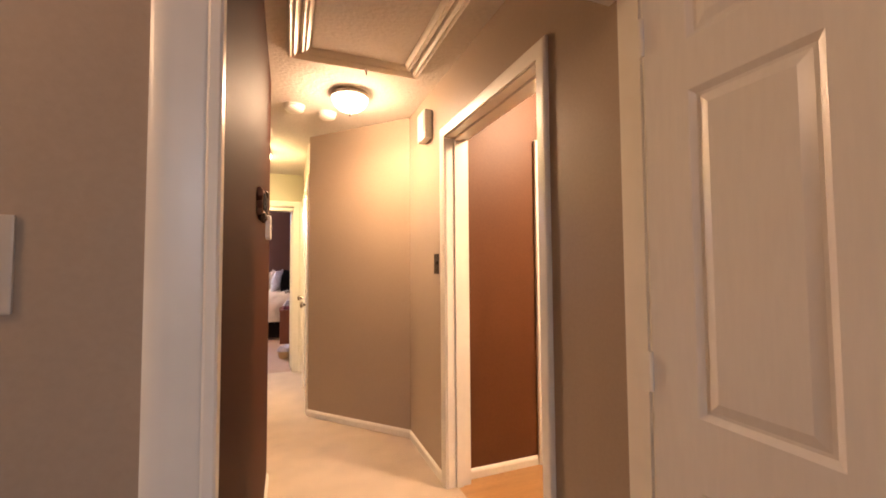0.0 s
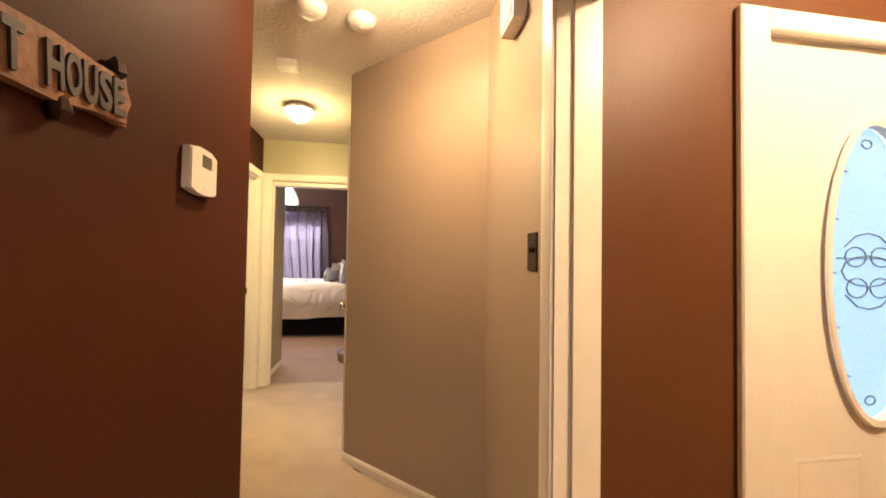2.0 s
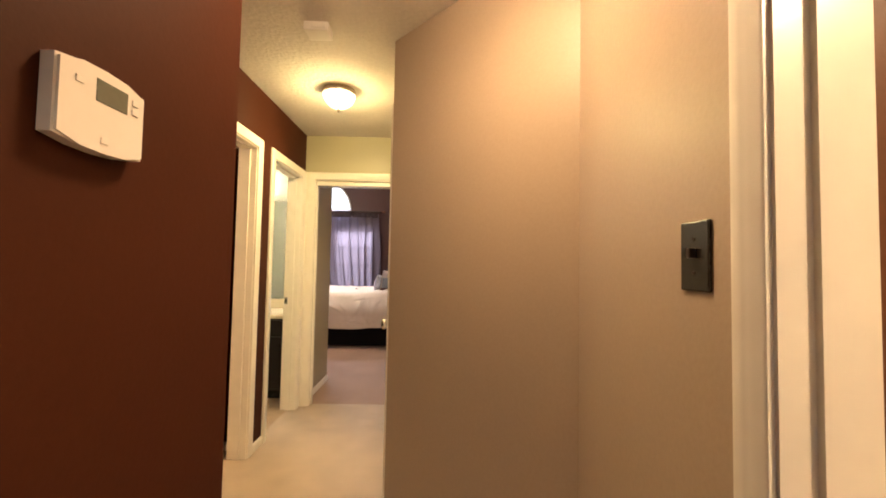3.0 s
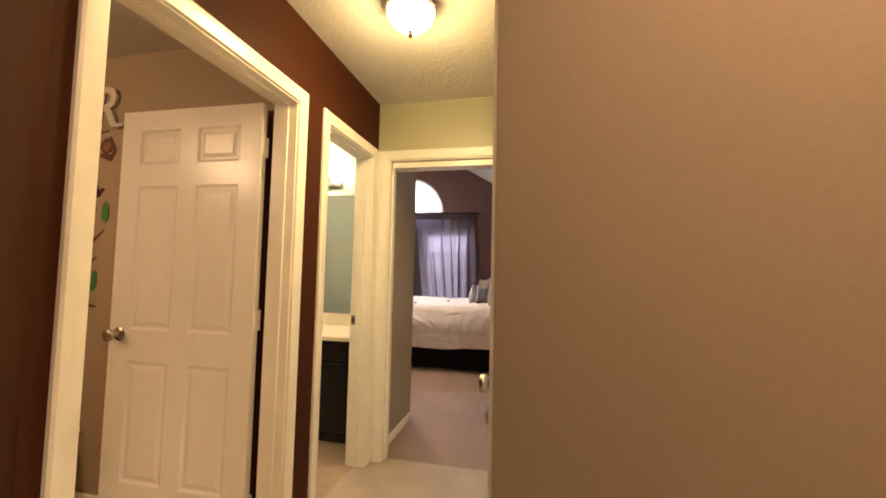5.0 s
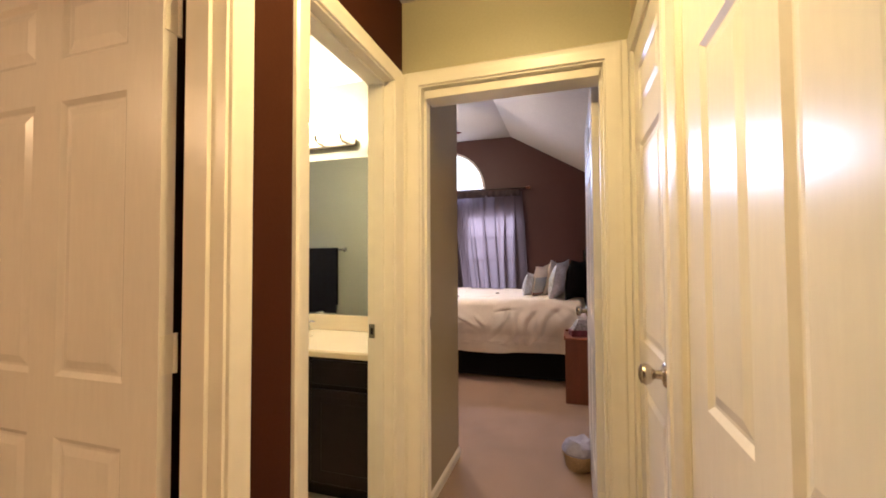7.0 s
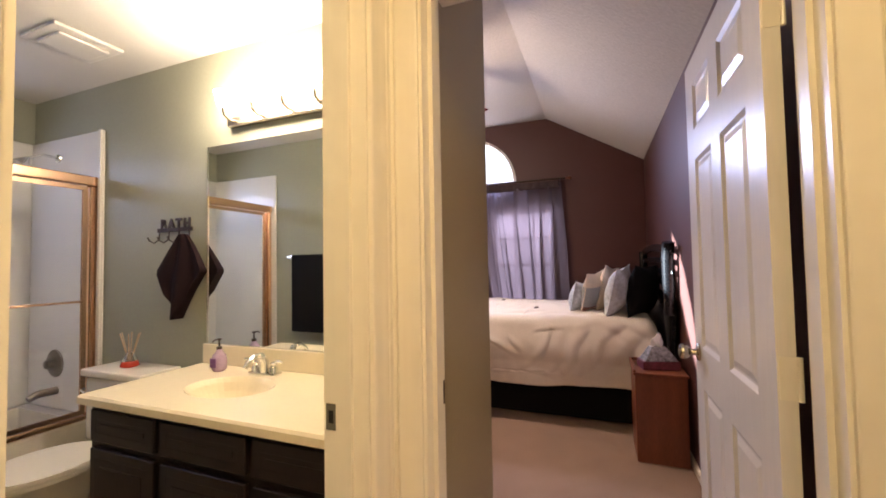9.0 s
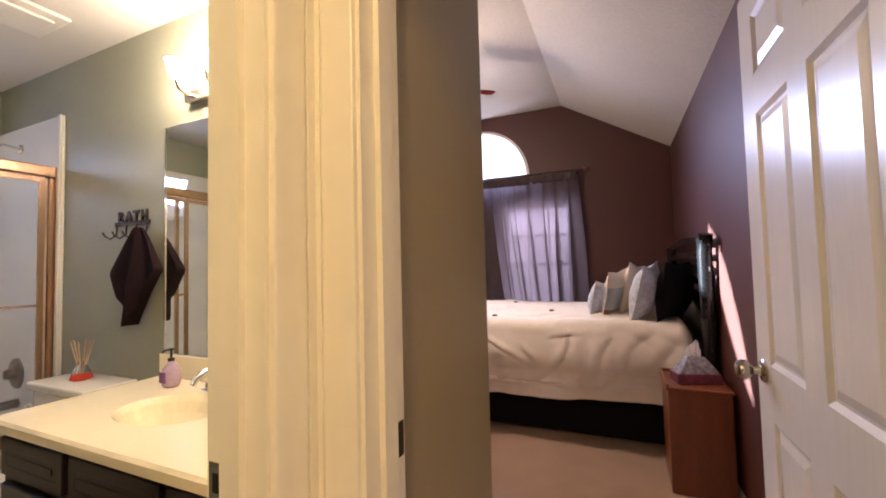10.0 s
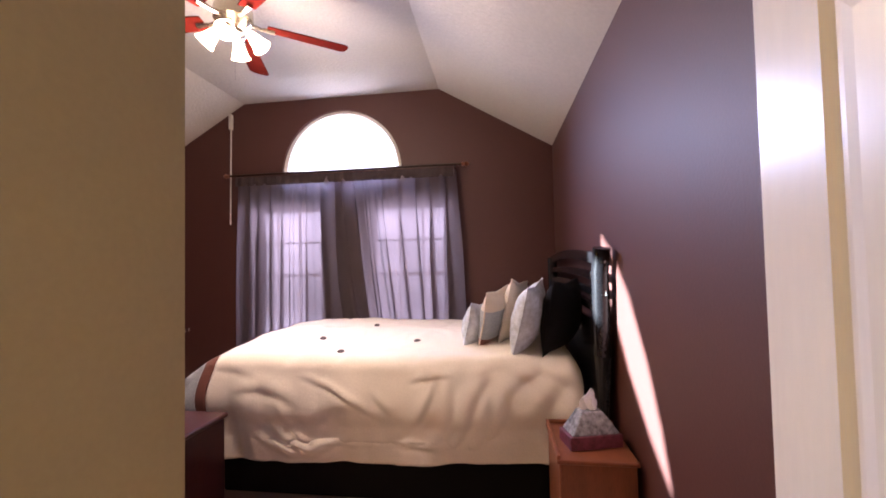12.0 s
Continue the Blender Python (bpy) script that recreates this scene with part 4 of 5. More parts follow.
for k, (x0, x1) in enumerate(zip(xs, xs[1:])):
    front(x0 + 0.016, x1 - 0.016, 0.612, 0.735, "drawer_front")
    front(x0 + 0.016, x1 - 0.016, 0.11, 0.585, "cabinet_door")
ct = thing("vanity_countertop", pose(-1.965, 6.70, 0.755), "cream moulded countertop with integral oval basin and backsplash", "countertop")
bm = bmesh.new()
cx, cy, rx, ry = 0.50, 0.27, 0.20, 0.145
outer = [bm.verts.new(p) for p in ((0, 0, 0.035), (1.345, 0, 0.035), (1.345, 0.53, 0.035), (0, 0.53, 0.035))]
N = 36
ring = [bm.verts.new((cx + rx * math.cos(2 * math.pi * k / N), cy + ry * math.sin(2 * math.pi * k / N), 0.035)) for k in range(N)]
es = [bm.edges.new((outer[k], outer[(k + 1) % 4])) for k in range(4)] + [bm.edges.new((ring[k], ring[(k + 1) % N])) for k in range(N)]
bmesh.ops.triangle_fill(bm, edges=es, use_beauty=True)
prev = ring
for s_, z in ((0.97, 0.030), (0.90, 0.015), (0.80, -0.02), (0.62, -0.06), (0.35, -0.082), (0.10, -0.088)):
    cur = [bm.verts.new((cx + rx * s_ * math.cos(2 * math.pi * k / N), cy + ry * s_ * math.sin(2 * math.pi * k / N), z)) for k in range(N)]
    for k in range(N):
        bm.faces.new((prev[k], prev[(k + 1) % N], cur[(k + 1) % N], cur[k]))
    prev = cur
bm.faces.new(prev)
lip = [[bm.verts.new(p) for p in ((0, -0.0, 0.035), (1.345, -0.0, 0.035), (1.345, -0.008, 0.026), (0, -0.008, 0.026))]]
bm.faces.new(lip[0])
box(bm, 0, 1.345, -0.008, 0.0, 0.0, 0.026)
box(bm, -0.006, 0.0, -0.008, 0.53, 0.0, 0.030)
box(bm, 0.0, 1.345, 0.0, 0.02, 0.0, 0.012)
part("top", bm, counter_m, ct)
part("backsplash", bx(0, 1.345, 0.53, 0.549, 0.035, 0.135, bevel=0.004, segs=2), counter_m, ct)
fa = thing("basin_faucet", pose(-1.47, 7.16, 0.79), "chrome two-handle bathroom faucet", "faucet")
part("deck_plate", bx(-0.08, 0.08, -0.025, 0.025, 0, 0.012, bevel=0.006, segs=2), chrome, fa)
for sx in (-1, 1):
    part("handle", lathe([(0.022, 0.01), (0.020, 0.03), (0.012, 0.045), (0.014, 0.055), (0.008, 0.062)], 16, pose(sx * 0.052, 0, 0)), chrome, fa, smooth=True)
    part("lever", tube([(sx * 0.052, 0, 0.055), (sx * 0.085, -0.006, 0.066), (sx * 0.115, -0.01, 0.064)], [0.007, 0.006, 0.005]), chrome, fa, smooth=True)
part("spout", tube([(0, 0.0, 0.01), (0, -0.002, 0.06), (0, -0.02, 0.088), (0, -0.06, 0.092), (0, -0.10, 0.070), (0, -0.112, 0.052)], [0.022, 0.018, 0.016, 0.014, 0.012, 0.011]), chrome, fa, smooth=True)
purple = mat("purple_liquid_soap_plastic", (0.44, 0.32, 0.46), 0.12, vary=0.08, vscale=20)
so = thing("soap_bottle", pose(-1.735, 7.14, 0.79) @ Matrix.Scale(0.88, 4), "purple liquid soap pump bottle on the counter", "soap bottle")
part("bottle", lathe([(0.026, 0), (0.036, 0.01), (0.040, 0.045), (0.034, 0.085), (0.016, 0.108), (0.014, 0.118)], 20), purple, so, smooth=True)
part("label", bx(-0.022, 0.022, -0.0415, -0.036, 0.025, 0.075, bevel=0.002), mat("purple_paper_label", (0.19, 0.07, 0.24), 0.5), so)
part("pump", lathe([(0.014, 0.118), (0.015, 0.132), (0.005, 0.134), (0.005, 0.165), (0.012, 0.167), (0.012, 0.176)], 12), bronze, so, smooth=True)
part("nozzle", tube([(0, 0, 0.171), (0, -0.03, 0.172), (0.0, -0.042, 0.162)], 0.004), bronze, so)
mi = thing("vanity_mirror", pose(-1.945, 7.25, 0.893), "large frameless bathroom mirror over the counter", "mirror")
part("glass", bx(0, 1.31, -0.006, -0.001, 0, 1.038), mirror_m, mi)
part("edge_channel", bx(-0.005, 0.0, -0.009, -0.001, 0, 1.038), chrome, mi)
vl = thing("vanity_light", pose(-1.78, 7.25, 2.035), "bronze vanity light bar with four lit frosted glass shades", "wall light")
part("back_bar", bx(0, 0.68, -0.035, 0, -0.028, 0.020, bevel=0.008, segs=2), nickel, vl)
for x in (0.05, 0.235, 0.42, 0.605):
    part("arm", tube([(x, -0.03, 0.0), (x, -0.06, -0.006), (x + 0.0, -0.09, 0.010), (x, -0.10, 0.045)], 0.008), nickel, vl, smooth=True)
    ob = part("shade", lathe([(0.018, 0.045), (0.027, 0.055), (0.031, 0.08), (0.036, 0.105), (0.043, 0.118)], 20, pose(x, -0.10, 0), cap=False), bulb_m, vl, "lit bell shade", smooth=True)
    ob.visible_shadow = False
hr = thing("towel_hook_rack", pose(-2.205, 7.25, 1.50), "small iron hook rack with cut-out letters", "hook rack")
part("rail", bx(-0.14, 0.14, -0.008, -0.002, -0.010, 0.012), bronze, hr)
for k, ch in enumerate("BATH"):
    cu = bpy.data.curves.new("letter_shape", "FONT")
    cu.body, cu.size, cu.extrude, cu.offset = ch, 0.076, 0.003, 0.0035
    tmp = bpy.data.objects.new("letter_shape", cu)
    scene.collection.objects.link(tmp)
    bpy.context.view_layer.update()
    me = bpy.data.meshes.new_from_object(tmp.evaluated_get(bpy.context.evaluated_depsgraph_get()))
    bpy.data.objects.remove(tmp)
    me.materials.clear()
    me.materials.append(bronze)
    ob = new("letter", me)
    ob.parent = hr
    ob.matrix_local = pose(-0.115 + 0.062 * k, -0.005, 0.008, rx=90)
for x in (-0.12, -0.04, 0.04, 0.12):
    part("hook", tube([(x, -0.008, -0.005), (x, -0.010, -0.05), (x - 0.012, -0.03, -0.072), (x - 0.02, -0.05, -0.058), (x - 0.026, -0.056, -0.04)], 0.004, 8), bronze, hr)


def hanging_towel(name, m, label, w_top, w_bot, h, material, folds=5, depth=0.05):
    """A towel hung from its top middle; widens downwards and ends in points."""
    t_ = thing(name, m, label, "towel")
    bm = bmesh.new()
    nu, nv = 28, 18
    grid = []
    for side in (-1, 1):
        rows = []
        for j in range(nv + 1):
            v = j / nv
            wd = w_top + (w_bot - w_top) * (min(1, v * 1.5) ** 0.8) * (1 if v < 0.72 else 1 - 1.6 * (v - 0.72))
            row = []
            for i in range(nu + 1):
                u = i / nu * 2 - 1
                tip = 1 - 0.36 * abs(u) ** 0.9
                x = u * wd / 2
                z = -v * h * tip
                d_ = depth * (0.5 + 0.5 * math.cos(u * 1.5)) * (0.35 + 0.65 * v) + 0.016 * math.sin(u * folds * 1.7 + v * 1.2) * min(1, 0.25 + v)
                row.append(bm.verts.new((x, -0.012 - (d_ if side < 0 else 0.0), z)))
            rows.append(row)
        grid.append(rows)
        for j in range(nv):
            for i in range(nu):
                bm.faces.new((rows[j][i], rows[j][i + 1], rows[j + 1][i + 1], rows[j + 1][i]))
    a, b = grid
    for j in range(nv):
        for i in (0, nu):
            bm.faces.new((a[j][i], a[j + 1][i], b[j + 1][i], b[j][i]))
    for i in range(nu):
        for j in (0, nv):
            bm.faces.new((a[j][i], a[j][i + 1], b[j][i + 1], b[j][i]))
    part("cloth", bm, material, t_, smooth=True)
    return t_


hanging_towel("hand_towel", pose(-2.085, 7.225, 1.47), "dark brown hand towel hung from the hook rack", 0.045, 0.34, 0.45, towel_m, folds=4, depth=0.06)
tb = thing("towel_bar", pose(-2.35, 5.83, 1.37), "chrome towel bar with a black bath towel over it", "towel bar")
part("bar", tube([(-0.3, 0.06, 0), (0.3, 0.06, 0)], 0.009), chrome, tb)
for x in (-0.3, 0.3):
    part("post", lathe([(0.024, 0), (0.022, 0.01), (0.010, 0.014), (0.010, 0.06)], 14, pose(x, 0, 0, rx=-90)), chrome, tb, smooth=True)
bt = thing("bath_towel", pose(-2.35, 5.89, 1.385), "black bath towel folded over the towel bar", "towel")
bm = bx(-0.24, 0.24, 0.010, 0.024, -0.68, 0.0, bevel=0.006, segs=2)
box(bm, -0.238, 0.238, -0.024, -0.010, -0.60, 0.0, bevel=0.006, segs=2)
box(bm, -0.239, 0.239, -0.010, 0.010, -0.004, 0.004)
part("cloth", bm, black_cloth, bt)
# toilet
to = thing("toilet", pose(-2.37, 7.25, 0), "white porcelain toilet with closed lid beside the vanity", "toilet")
part("tank", bx(-0.225, 0.225, -0.215, -0.02, 0.38, 0.72, bevel=0.03, segs=3), porcelain, to, smooth=True)
part("tank_lid", bx(-0.24, 0.24, -0.23, -0.012, 0.72, 0.76, bevel=0.012, segs=3), porcelain, to, smooth=True)
part("flush_lever", tube([(-0.20, -0.225, 0.66), (-0.20, -0.24, 0.655), (-0.16, -0.245, 0.645)], 0.007), chrome, to)
bm = bmesh.new()
prev = None
for s_, z, off in ((0.55, 0.0, 0.05), (0.50, 0.10, 0.04), (0.62, 0.22, 0.02), (0.92, 0.34, 0.0), (1.0, 0.385, 0.0)):
    cur = [bm.verts.new((0.185 * s_ * math.cos(q), -0.46 + off + (0.25 if math.sin(q) < 0 else 0.2) * s_ * math.sin(q), z)) for q in [2 * math.pi * k / 28 for k in range(28)]]
    if prev:
        for k in range(28):
            bm.faces.new((prev[k], prev[(k + 1) % 28], cur[(k + 1) % 28], cur[k]))
    prev = cur
bm.faces.new(prev)
part("bowl", bm, porcelain, to, smooth=True)
for nm, z0, z1, sc in (("seat", 0.386, 0.404, 1.0), ("lid", 0.406, 0.424, 1.01)):
    o = [(0.188 * sc * math.cos(q), -0.46 + (0.25 if math.sin(q) < 0 else 0.21) * sc * math.sin(q)) for q in [2 * math.pi * k / 32 for k in range(32)]]
    bm = prism(o, z1 - z0, lambda u, v, w: (u, v, z0 + w))
    bmesh.ops.bevel(bm, geom=[e for e in bm.edges if all(abs(v.co.z - z1) < 1e-4 for v in e.verts)], offset=0.006, segments=2, affect="EDGES")
    part(nm, bm, porcelain, to, smooth=True)
df = thing("reed_diffuser", pose(-2.40, 7.14, 0.76), "red reed diffuser jar with sticks on the toilet tank", "diffuser")
jar = part("jar", lathe([(0.038, 0.0), (0.044, 0.004), (0.036, 0.030), (0.030, 0.034)], 18), mat("red_scented_oil", (0.50, 0.04, 0.02), 0.12, vary=0.02), df, "red oil in a glass jar", smooth=True)
part("neck", lathe([(0.0362, 0.031), (0.022, 0.062), (0.013, 0.078), (0.016, 0.086)], 18, cap=False), mat("clear_jar_glass", (0.8, 0.75, 0.7), 0.05, trans=0.9, vary=0.0), jar, "clear glass neck", smooth=True)
for k in range(6):
    a = k * 1.05
    part("reed", tube([(0.004 * math.cos(a), 0.004 * math.sin(a), 0.02), (0.070 * math.cos(a), 0.035 * math.sin(a), 0.18 + 0.01 * math.sin(3 * a))], 0.0026, 6), mat("tan_reed", (0.5, 0.34, 0.2), 0.7) if k == 0 else bpy.data.materials["tan_reed"], df)
# tub and shower
tu = thing("bathtub", pose(-3.62, 5.83, 0), "white bathtub with acrylic surround behind sliding doors", "bathtub")
part("apron", bx(0.70, 0.745, 0.0, 1.42, 0.0, 0.40, bevel=0.012, segs=2), porcelain, tu)
bm = bx(0.0, 0.70, 0.0, 1.42, 0.0, 0.10)
box(bm, 0.0, 0.06, 0, 1.42, 0.10, 0.398)
box(bm, 0.06, 0.70, 0, 0.08, 0.10, 0.398)
box(bm, 0.06, 0.70, 1.34, 1.42, 0.10, 0.398)
part("basin", bm, porcelain, tu)
part("surround_panel", bx(0.0, 0.785, 1.405, 1.419, 0.40, 2.15, bevel=0.004), surround, tu)
part("surround_panel", bx(0.0, 0.785, 0.0, 0.015, 0.40, 2.15, bevel=0.004), surround, tu)
part("surround_panel", bx(0.0, 0.015, 0.016, 1.404, 0.40, 2.15, bevel=0.004), surround, tu)
part("surround_edge", bx(0.755, 0.785, 1.392, 1.404, 0.40, 2.15, bevel=0.004), surround, tu)
sd = thing("shower_door", pose(-2.90, 5.85, 0.40), "copper-toned framed sliding glass shower doors over the tub", "shower door")
part("header", bx(-0.03, 0.03, 0, 1.385, 1.395, 1.455, bevel=0.008, segs=2), copper, sd)
part("bottom_track", bx(-0.03, 0.03, 0, 1.385, 0.001, 0.03, bevel=0.006), copper, sd)
for y0 in (0.0, 1.345):
    part("wall_channel", bx(-0.022, 0.022, y0, y0 + 0.04, 0.03, 1.395, bevel=0.005), copper, sd)
for y0, y1, x in ((0.05, 0.74, -0.012), (0.66, 1.335, 0.010)):
    bm = bmesh.new()
    box(bm, x - 0.008, x + 0.008, y0, y0 + 0.025, 0.035, 1.39)
    box(bm, x - 0.008, x + 0.008, y1 - 0.025, y1, 0.035, 1.39)
    box(bm, x - 0.008, x + 0.008, y0 + 0.025, y1 - 0.025, 1.365, 1.39)
    box(bm, x - 0.008, x + 0.008, y0 + 0.025, y1 - 0.025, 0.035, 0.06)
    part("panel_frame", bm, copper, sd)
    g = part("pane", bx(x - 0.002, x + 0.002, y0 + 0.025, y1 - 0.025, 0.06, 1.365), glass, sd, "clear glass panel")
    g.visible_shadow = False
part("towel_rail", tube([(0.045, 0.70, 0.70), (0.045, 1.30, 0.70)], 0.007), copper, sd)
for y in (0.71, 1.29):
    part("rail_bracket", tube([(0.016, y, 0.70), (0.045, y, 0.70)], 0.006), copper, sd)
shw = thing("shower_head", pose(-3.30, 7.235, 2.02), "chrome shower arm and head above the tub", "shower head")
part("flange", lathe([(0.028, 0), (0.026, 0.008), (0.012, 0.012)], 16, pose(0, 0, 0, rx=90)), chrome, shw, smooth=True)
part("arm", tube([(0, 0, 0), (0, -0.08, 0.005), (-0.01, -0.15, -0.03)], 0.009), chrome, shw, smooth=True)
part("head", lathe([(0.012, 0.02), (0.022, 0.0), (0.042, -0.035), (0.044, -0.045)], 18, pose(-0.01, -0.16, -0.045, rx=-35)), chrome, shw, smooth=True)
tap_m = mat("dull_dark_nickel", (0.22, 0.19, 0.16), 0.35, metal=1.0, vary=0.04)
tv = thing("tub_valve", pose(-3.30, 7.235, 0.69), "round chrome tub valve handle", "tap")
part("escutcheon", lathe([(0.09, 0), (0.085, 0.008), (0.03, 0.014), (0.028, 0.05), (0.02, 0.055)], 24, pose(0, 0, 0, rx=90)), tap_m, tv, smooth=True)
ts = thing("tub_spout", pose(-3.28, 7.235, 0.52), "polished chrome tub spout on the surround", "tap")
part("spout", tube([(0, 0, 0), (0, -0.10, 0.0), (0, -0.14, -0.02)], [0.026, 0.024, 0.020]), tap_m, ts, smooth=True)
ve = thing("exhaust_vent", pose(-2.46, 6.90, H), "white square exhaust fan grille on the bathroom ceiling", "vent")
part("grille_frame", bx(-0.145, 0.145, -0.145, 0.145, -0.016, 0, bevel=0.006, segs=2), plastic, ve)
part("centre_plate", bx(-0.095, 0.095, -0.105, 0.105, -0.030, -0.018, bevel=0.006, segs=2), plastic, ve)
wb = tagged(new("window_bath"), label="small high window over the bathtub", category="window", kind="structure")
wb.matrix_world = pose(-3.60, 6.45, 1.92)
for y0, y1, z0, z1 in ((-0.40, -0.35, -0.21, 0.21), (0.35, 0.40, -0.21, 0.21), (-0.35, 0.35, 0.16, 0.21), (-0.35, 0.35, -0.21, -0.16)):
    part("frame", bx(-0.015, 0.015, y0, y1, z0, z1), plastic, wb)
# strike plates
sp = thing("strike_plate", pose(-0.600, 6.495, 0.94), "nickel strike plate on the bathroom jamb", "strike plate")
part("plate", bx(-0.014, 0.014, -0.002, 0.0, -0.03, 0.03), nickel, sp)
part("hole", bx(-0.006, 0.006, -0.0028, -0.0021, -0.014, 0.014), black, sp)
sp = thing("strike_plate", pose(-0.407, 6.70, 0.95), "dark strike plate on the bedroom jamb", "strike plate")
part("plate", bx(0.0, 0.002, -0.014, 0.014, -0.03, 0.03), bronze, sp)

# ---- bedroom window ----
w = tagged(new("window_arch"), label="half-round arched window above the curtains, bright with daylight", category="window", kind="structure")
w.matrix_world = pose(ARCH[0], 10.78, ARCH[1])
R0 = ARCH[2]
a_out, a_in = arc(0, 0, R0 - 0.001, R0 - 0.001, 28), arc(0, 0.03, R0 - 0.045, R0 - 0.06, 28)
bm = bmesh.new()
for y0, y1 in ((0.03, 0.09),):
    vo0, vi0 = [bm.verts.new((x, y0, z)) for x, z in a_out], [bm.verts.new((x, y0, z)) for x, z in a_in]
    vo1, vi1 = [bm.verts.new((x, y1, z)) for x, z in a_out], [bm.verts.new((x, y1, z)) for x, z in a_in]
    for k in range(28):
        bm.faces.new((vo0[k], vo0[k + 1], vi0[k + 1], vi0[k]))
        bm.faces.new((vo1[k], vo1[k + 1], vi1[k + 1], vi1[k]))
        bm.faces.new((vi0[k], vi0[k + 1], vi1[k + 1], vi1[k]))
        bm.faces.new((vo0[k], vo0[k + 1], vo1[k + 1], vo1[k]))
part("frame", bm, plastic, w)
part("frame", bx(-R0 + 0.002, R0 - 0.002, 0.03, 0.09, 0.0015, 0.035), plastic, w)
struct("backdrop_sky", bx(-4.5, 1.5, 11.35, 11.4, 2.15, 4.2), day_glow)
garden = mat("hazy_daylit_garden", (0.05, 0.05, 0.05), 0.9, emit=(0.82, 0.80, 1.0), power=0.26)
nt = garden.node_tree
gn, gr = nt.nodes.new("ShaderNodeTexNoise"), nt.nodes.new("ShaderNodeMapRange")
gn.inputs["Scale"].default_value, gn.inputs["Detail"].default_value = 3.0, 3.0
gr.inputs["From Min"].default_value, gr.inputs["From Max"].default_value = 0.40, 0.62
gr.inputs["To Min"].default_value, gr.inputs["To Max"].default_value = 0.10, 0.46
nt.links.new(gn.outputs[0], gr.inputs["Value"])
nt.links.new(gr.outputs[0], nt.nodes["Principled BSDF"].inputs["Emission Strength"])
struct("backdrop_garden", bx(-4.5, 1.5, 11.35, 11.4, -0.5, 2.15), garden)
for wx in (-2.20, -0.89):
    w = tagged(new("window_bedroom"), label="window with white muntins behind sheer grey curtains", category="window", kind="structure")
    w.matrix_world = pose(wx, 10.84, 0.55)
    for x0, x1, z0, z1 in ((-0.40, -0.36, 0, 1.40), (0.36, 0.40, 0, 1.40), (-0.36, 0.36, 1.36, 1.40), (-0.36, 0.36, 0, 0.04), (-0.36, 0.36, 0.68, 0.72)):
        part("frame", bx(x0, x1, 0, 0.05, z0, z1), muntin_m, w)
    for x in (-0.12, 0.12):
        part("muntin", bx(x - 0.010, x + 0.010, 0.012, 0.034, 0.04, 1.36), muntin_m, w)
    for z in (0.36, 1.04):
        part("muntin", bx(-0.36, 0.36, 0.010, 0.036, z - 0.010, z + 0.010), muntin_m, w)

curtain_m = bpy.data.materials.new("sheer_grey_purple_curtain")
curtain_m.use_nodes = True
nt = curtain_m.node_tree
nt.nodes.clear()
out = nt.nodes.new("ShaderNodeOutputMaterial")
mx = nt.nodes.new("ShaderNodeMixShader")
mx2 = nt.nodes.new("ShaderNodeMixShader")
df_, tr, tp = nt.nodes.new("ShaderNodeBsdfDiffuse"), nt.nodes.new("ShaderNodeBsdfTranslucent"), nt.nodes.new("ShaderNodeBsdfTransparent")
df_.inputs[0].default_value, tr.inputs[0].default_value, tp.inputs[0].default_value = (0.13, 0.10, 0.10, 1), (0.40, 0.33, 0.37, 1), (0.50, 0.46, 0.52, 1)
mx.inputs[0].default_value = 0.5
ns = nt.nodes.new("ShaderNodeTexNoise")
ns.inputs["Scale"].default_value = 9.0
mr = nt.nodes.new("ShaderNodeMapRange")
mr.inputs["To Min"].default_value, mr.inputs["To Max"].default_value = 0.05, 0.17
nt.links.new(ns.outputs[0], mr.inputs["Value"])
nt.links.new(df_.outputs[0], mx.inputs[1])
nt.links.new(tr.outputs[0], mx.inputs[2])
nt.links.new(mr.outputs[0], mx2.inputs[0])
nt.links.new(mx.outputs[0], mx2.inputs[1])
nt.links.new(tp.outputs[0], mx2.inputs[2])
nt.links.new(mx2.outputs[0], out.inputs[0])


from_noise = noise.noise
header_m = mat("brown_curtain_heading", (0.055, 0.036, 0.036), 0.9, bump=0.3, bscale=60)


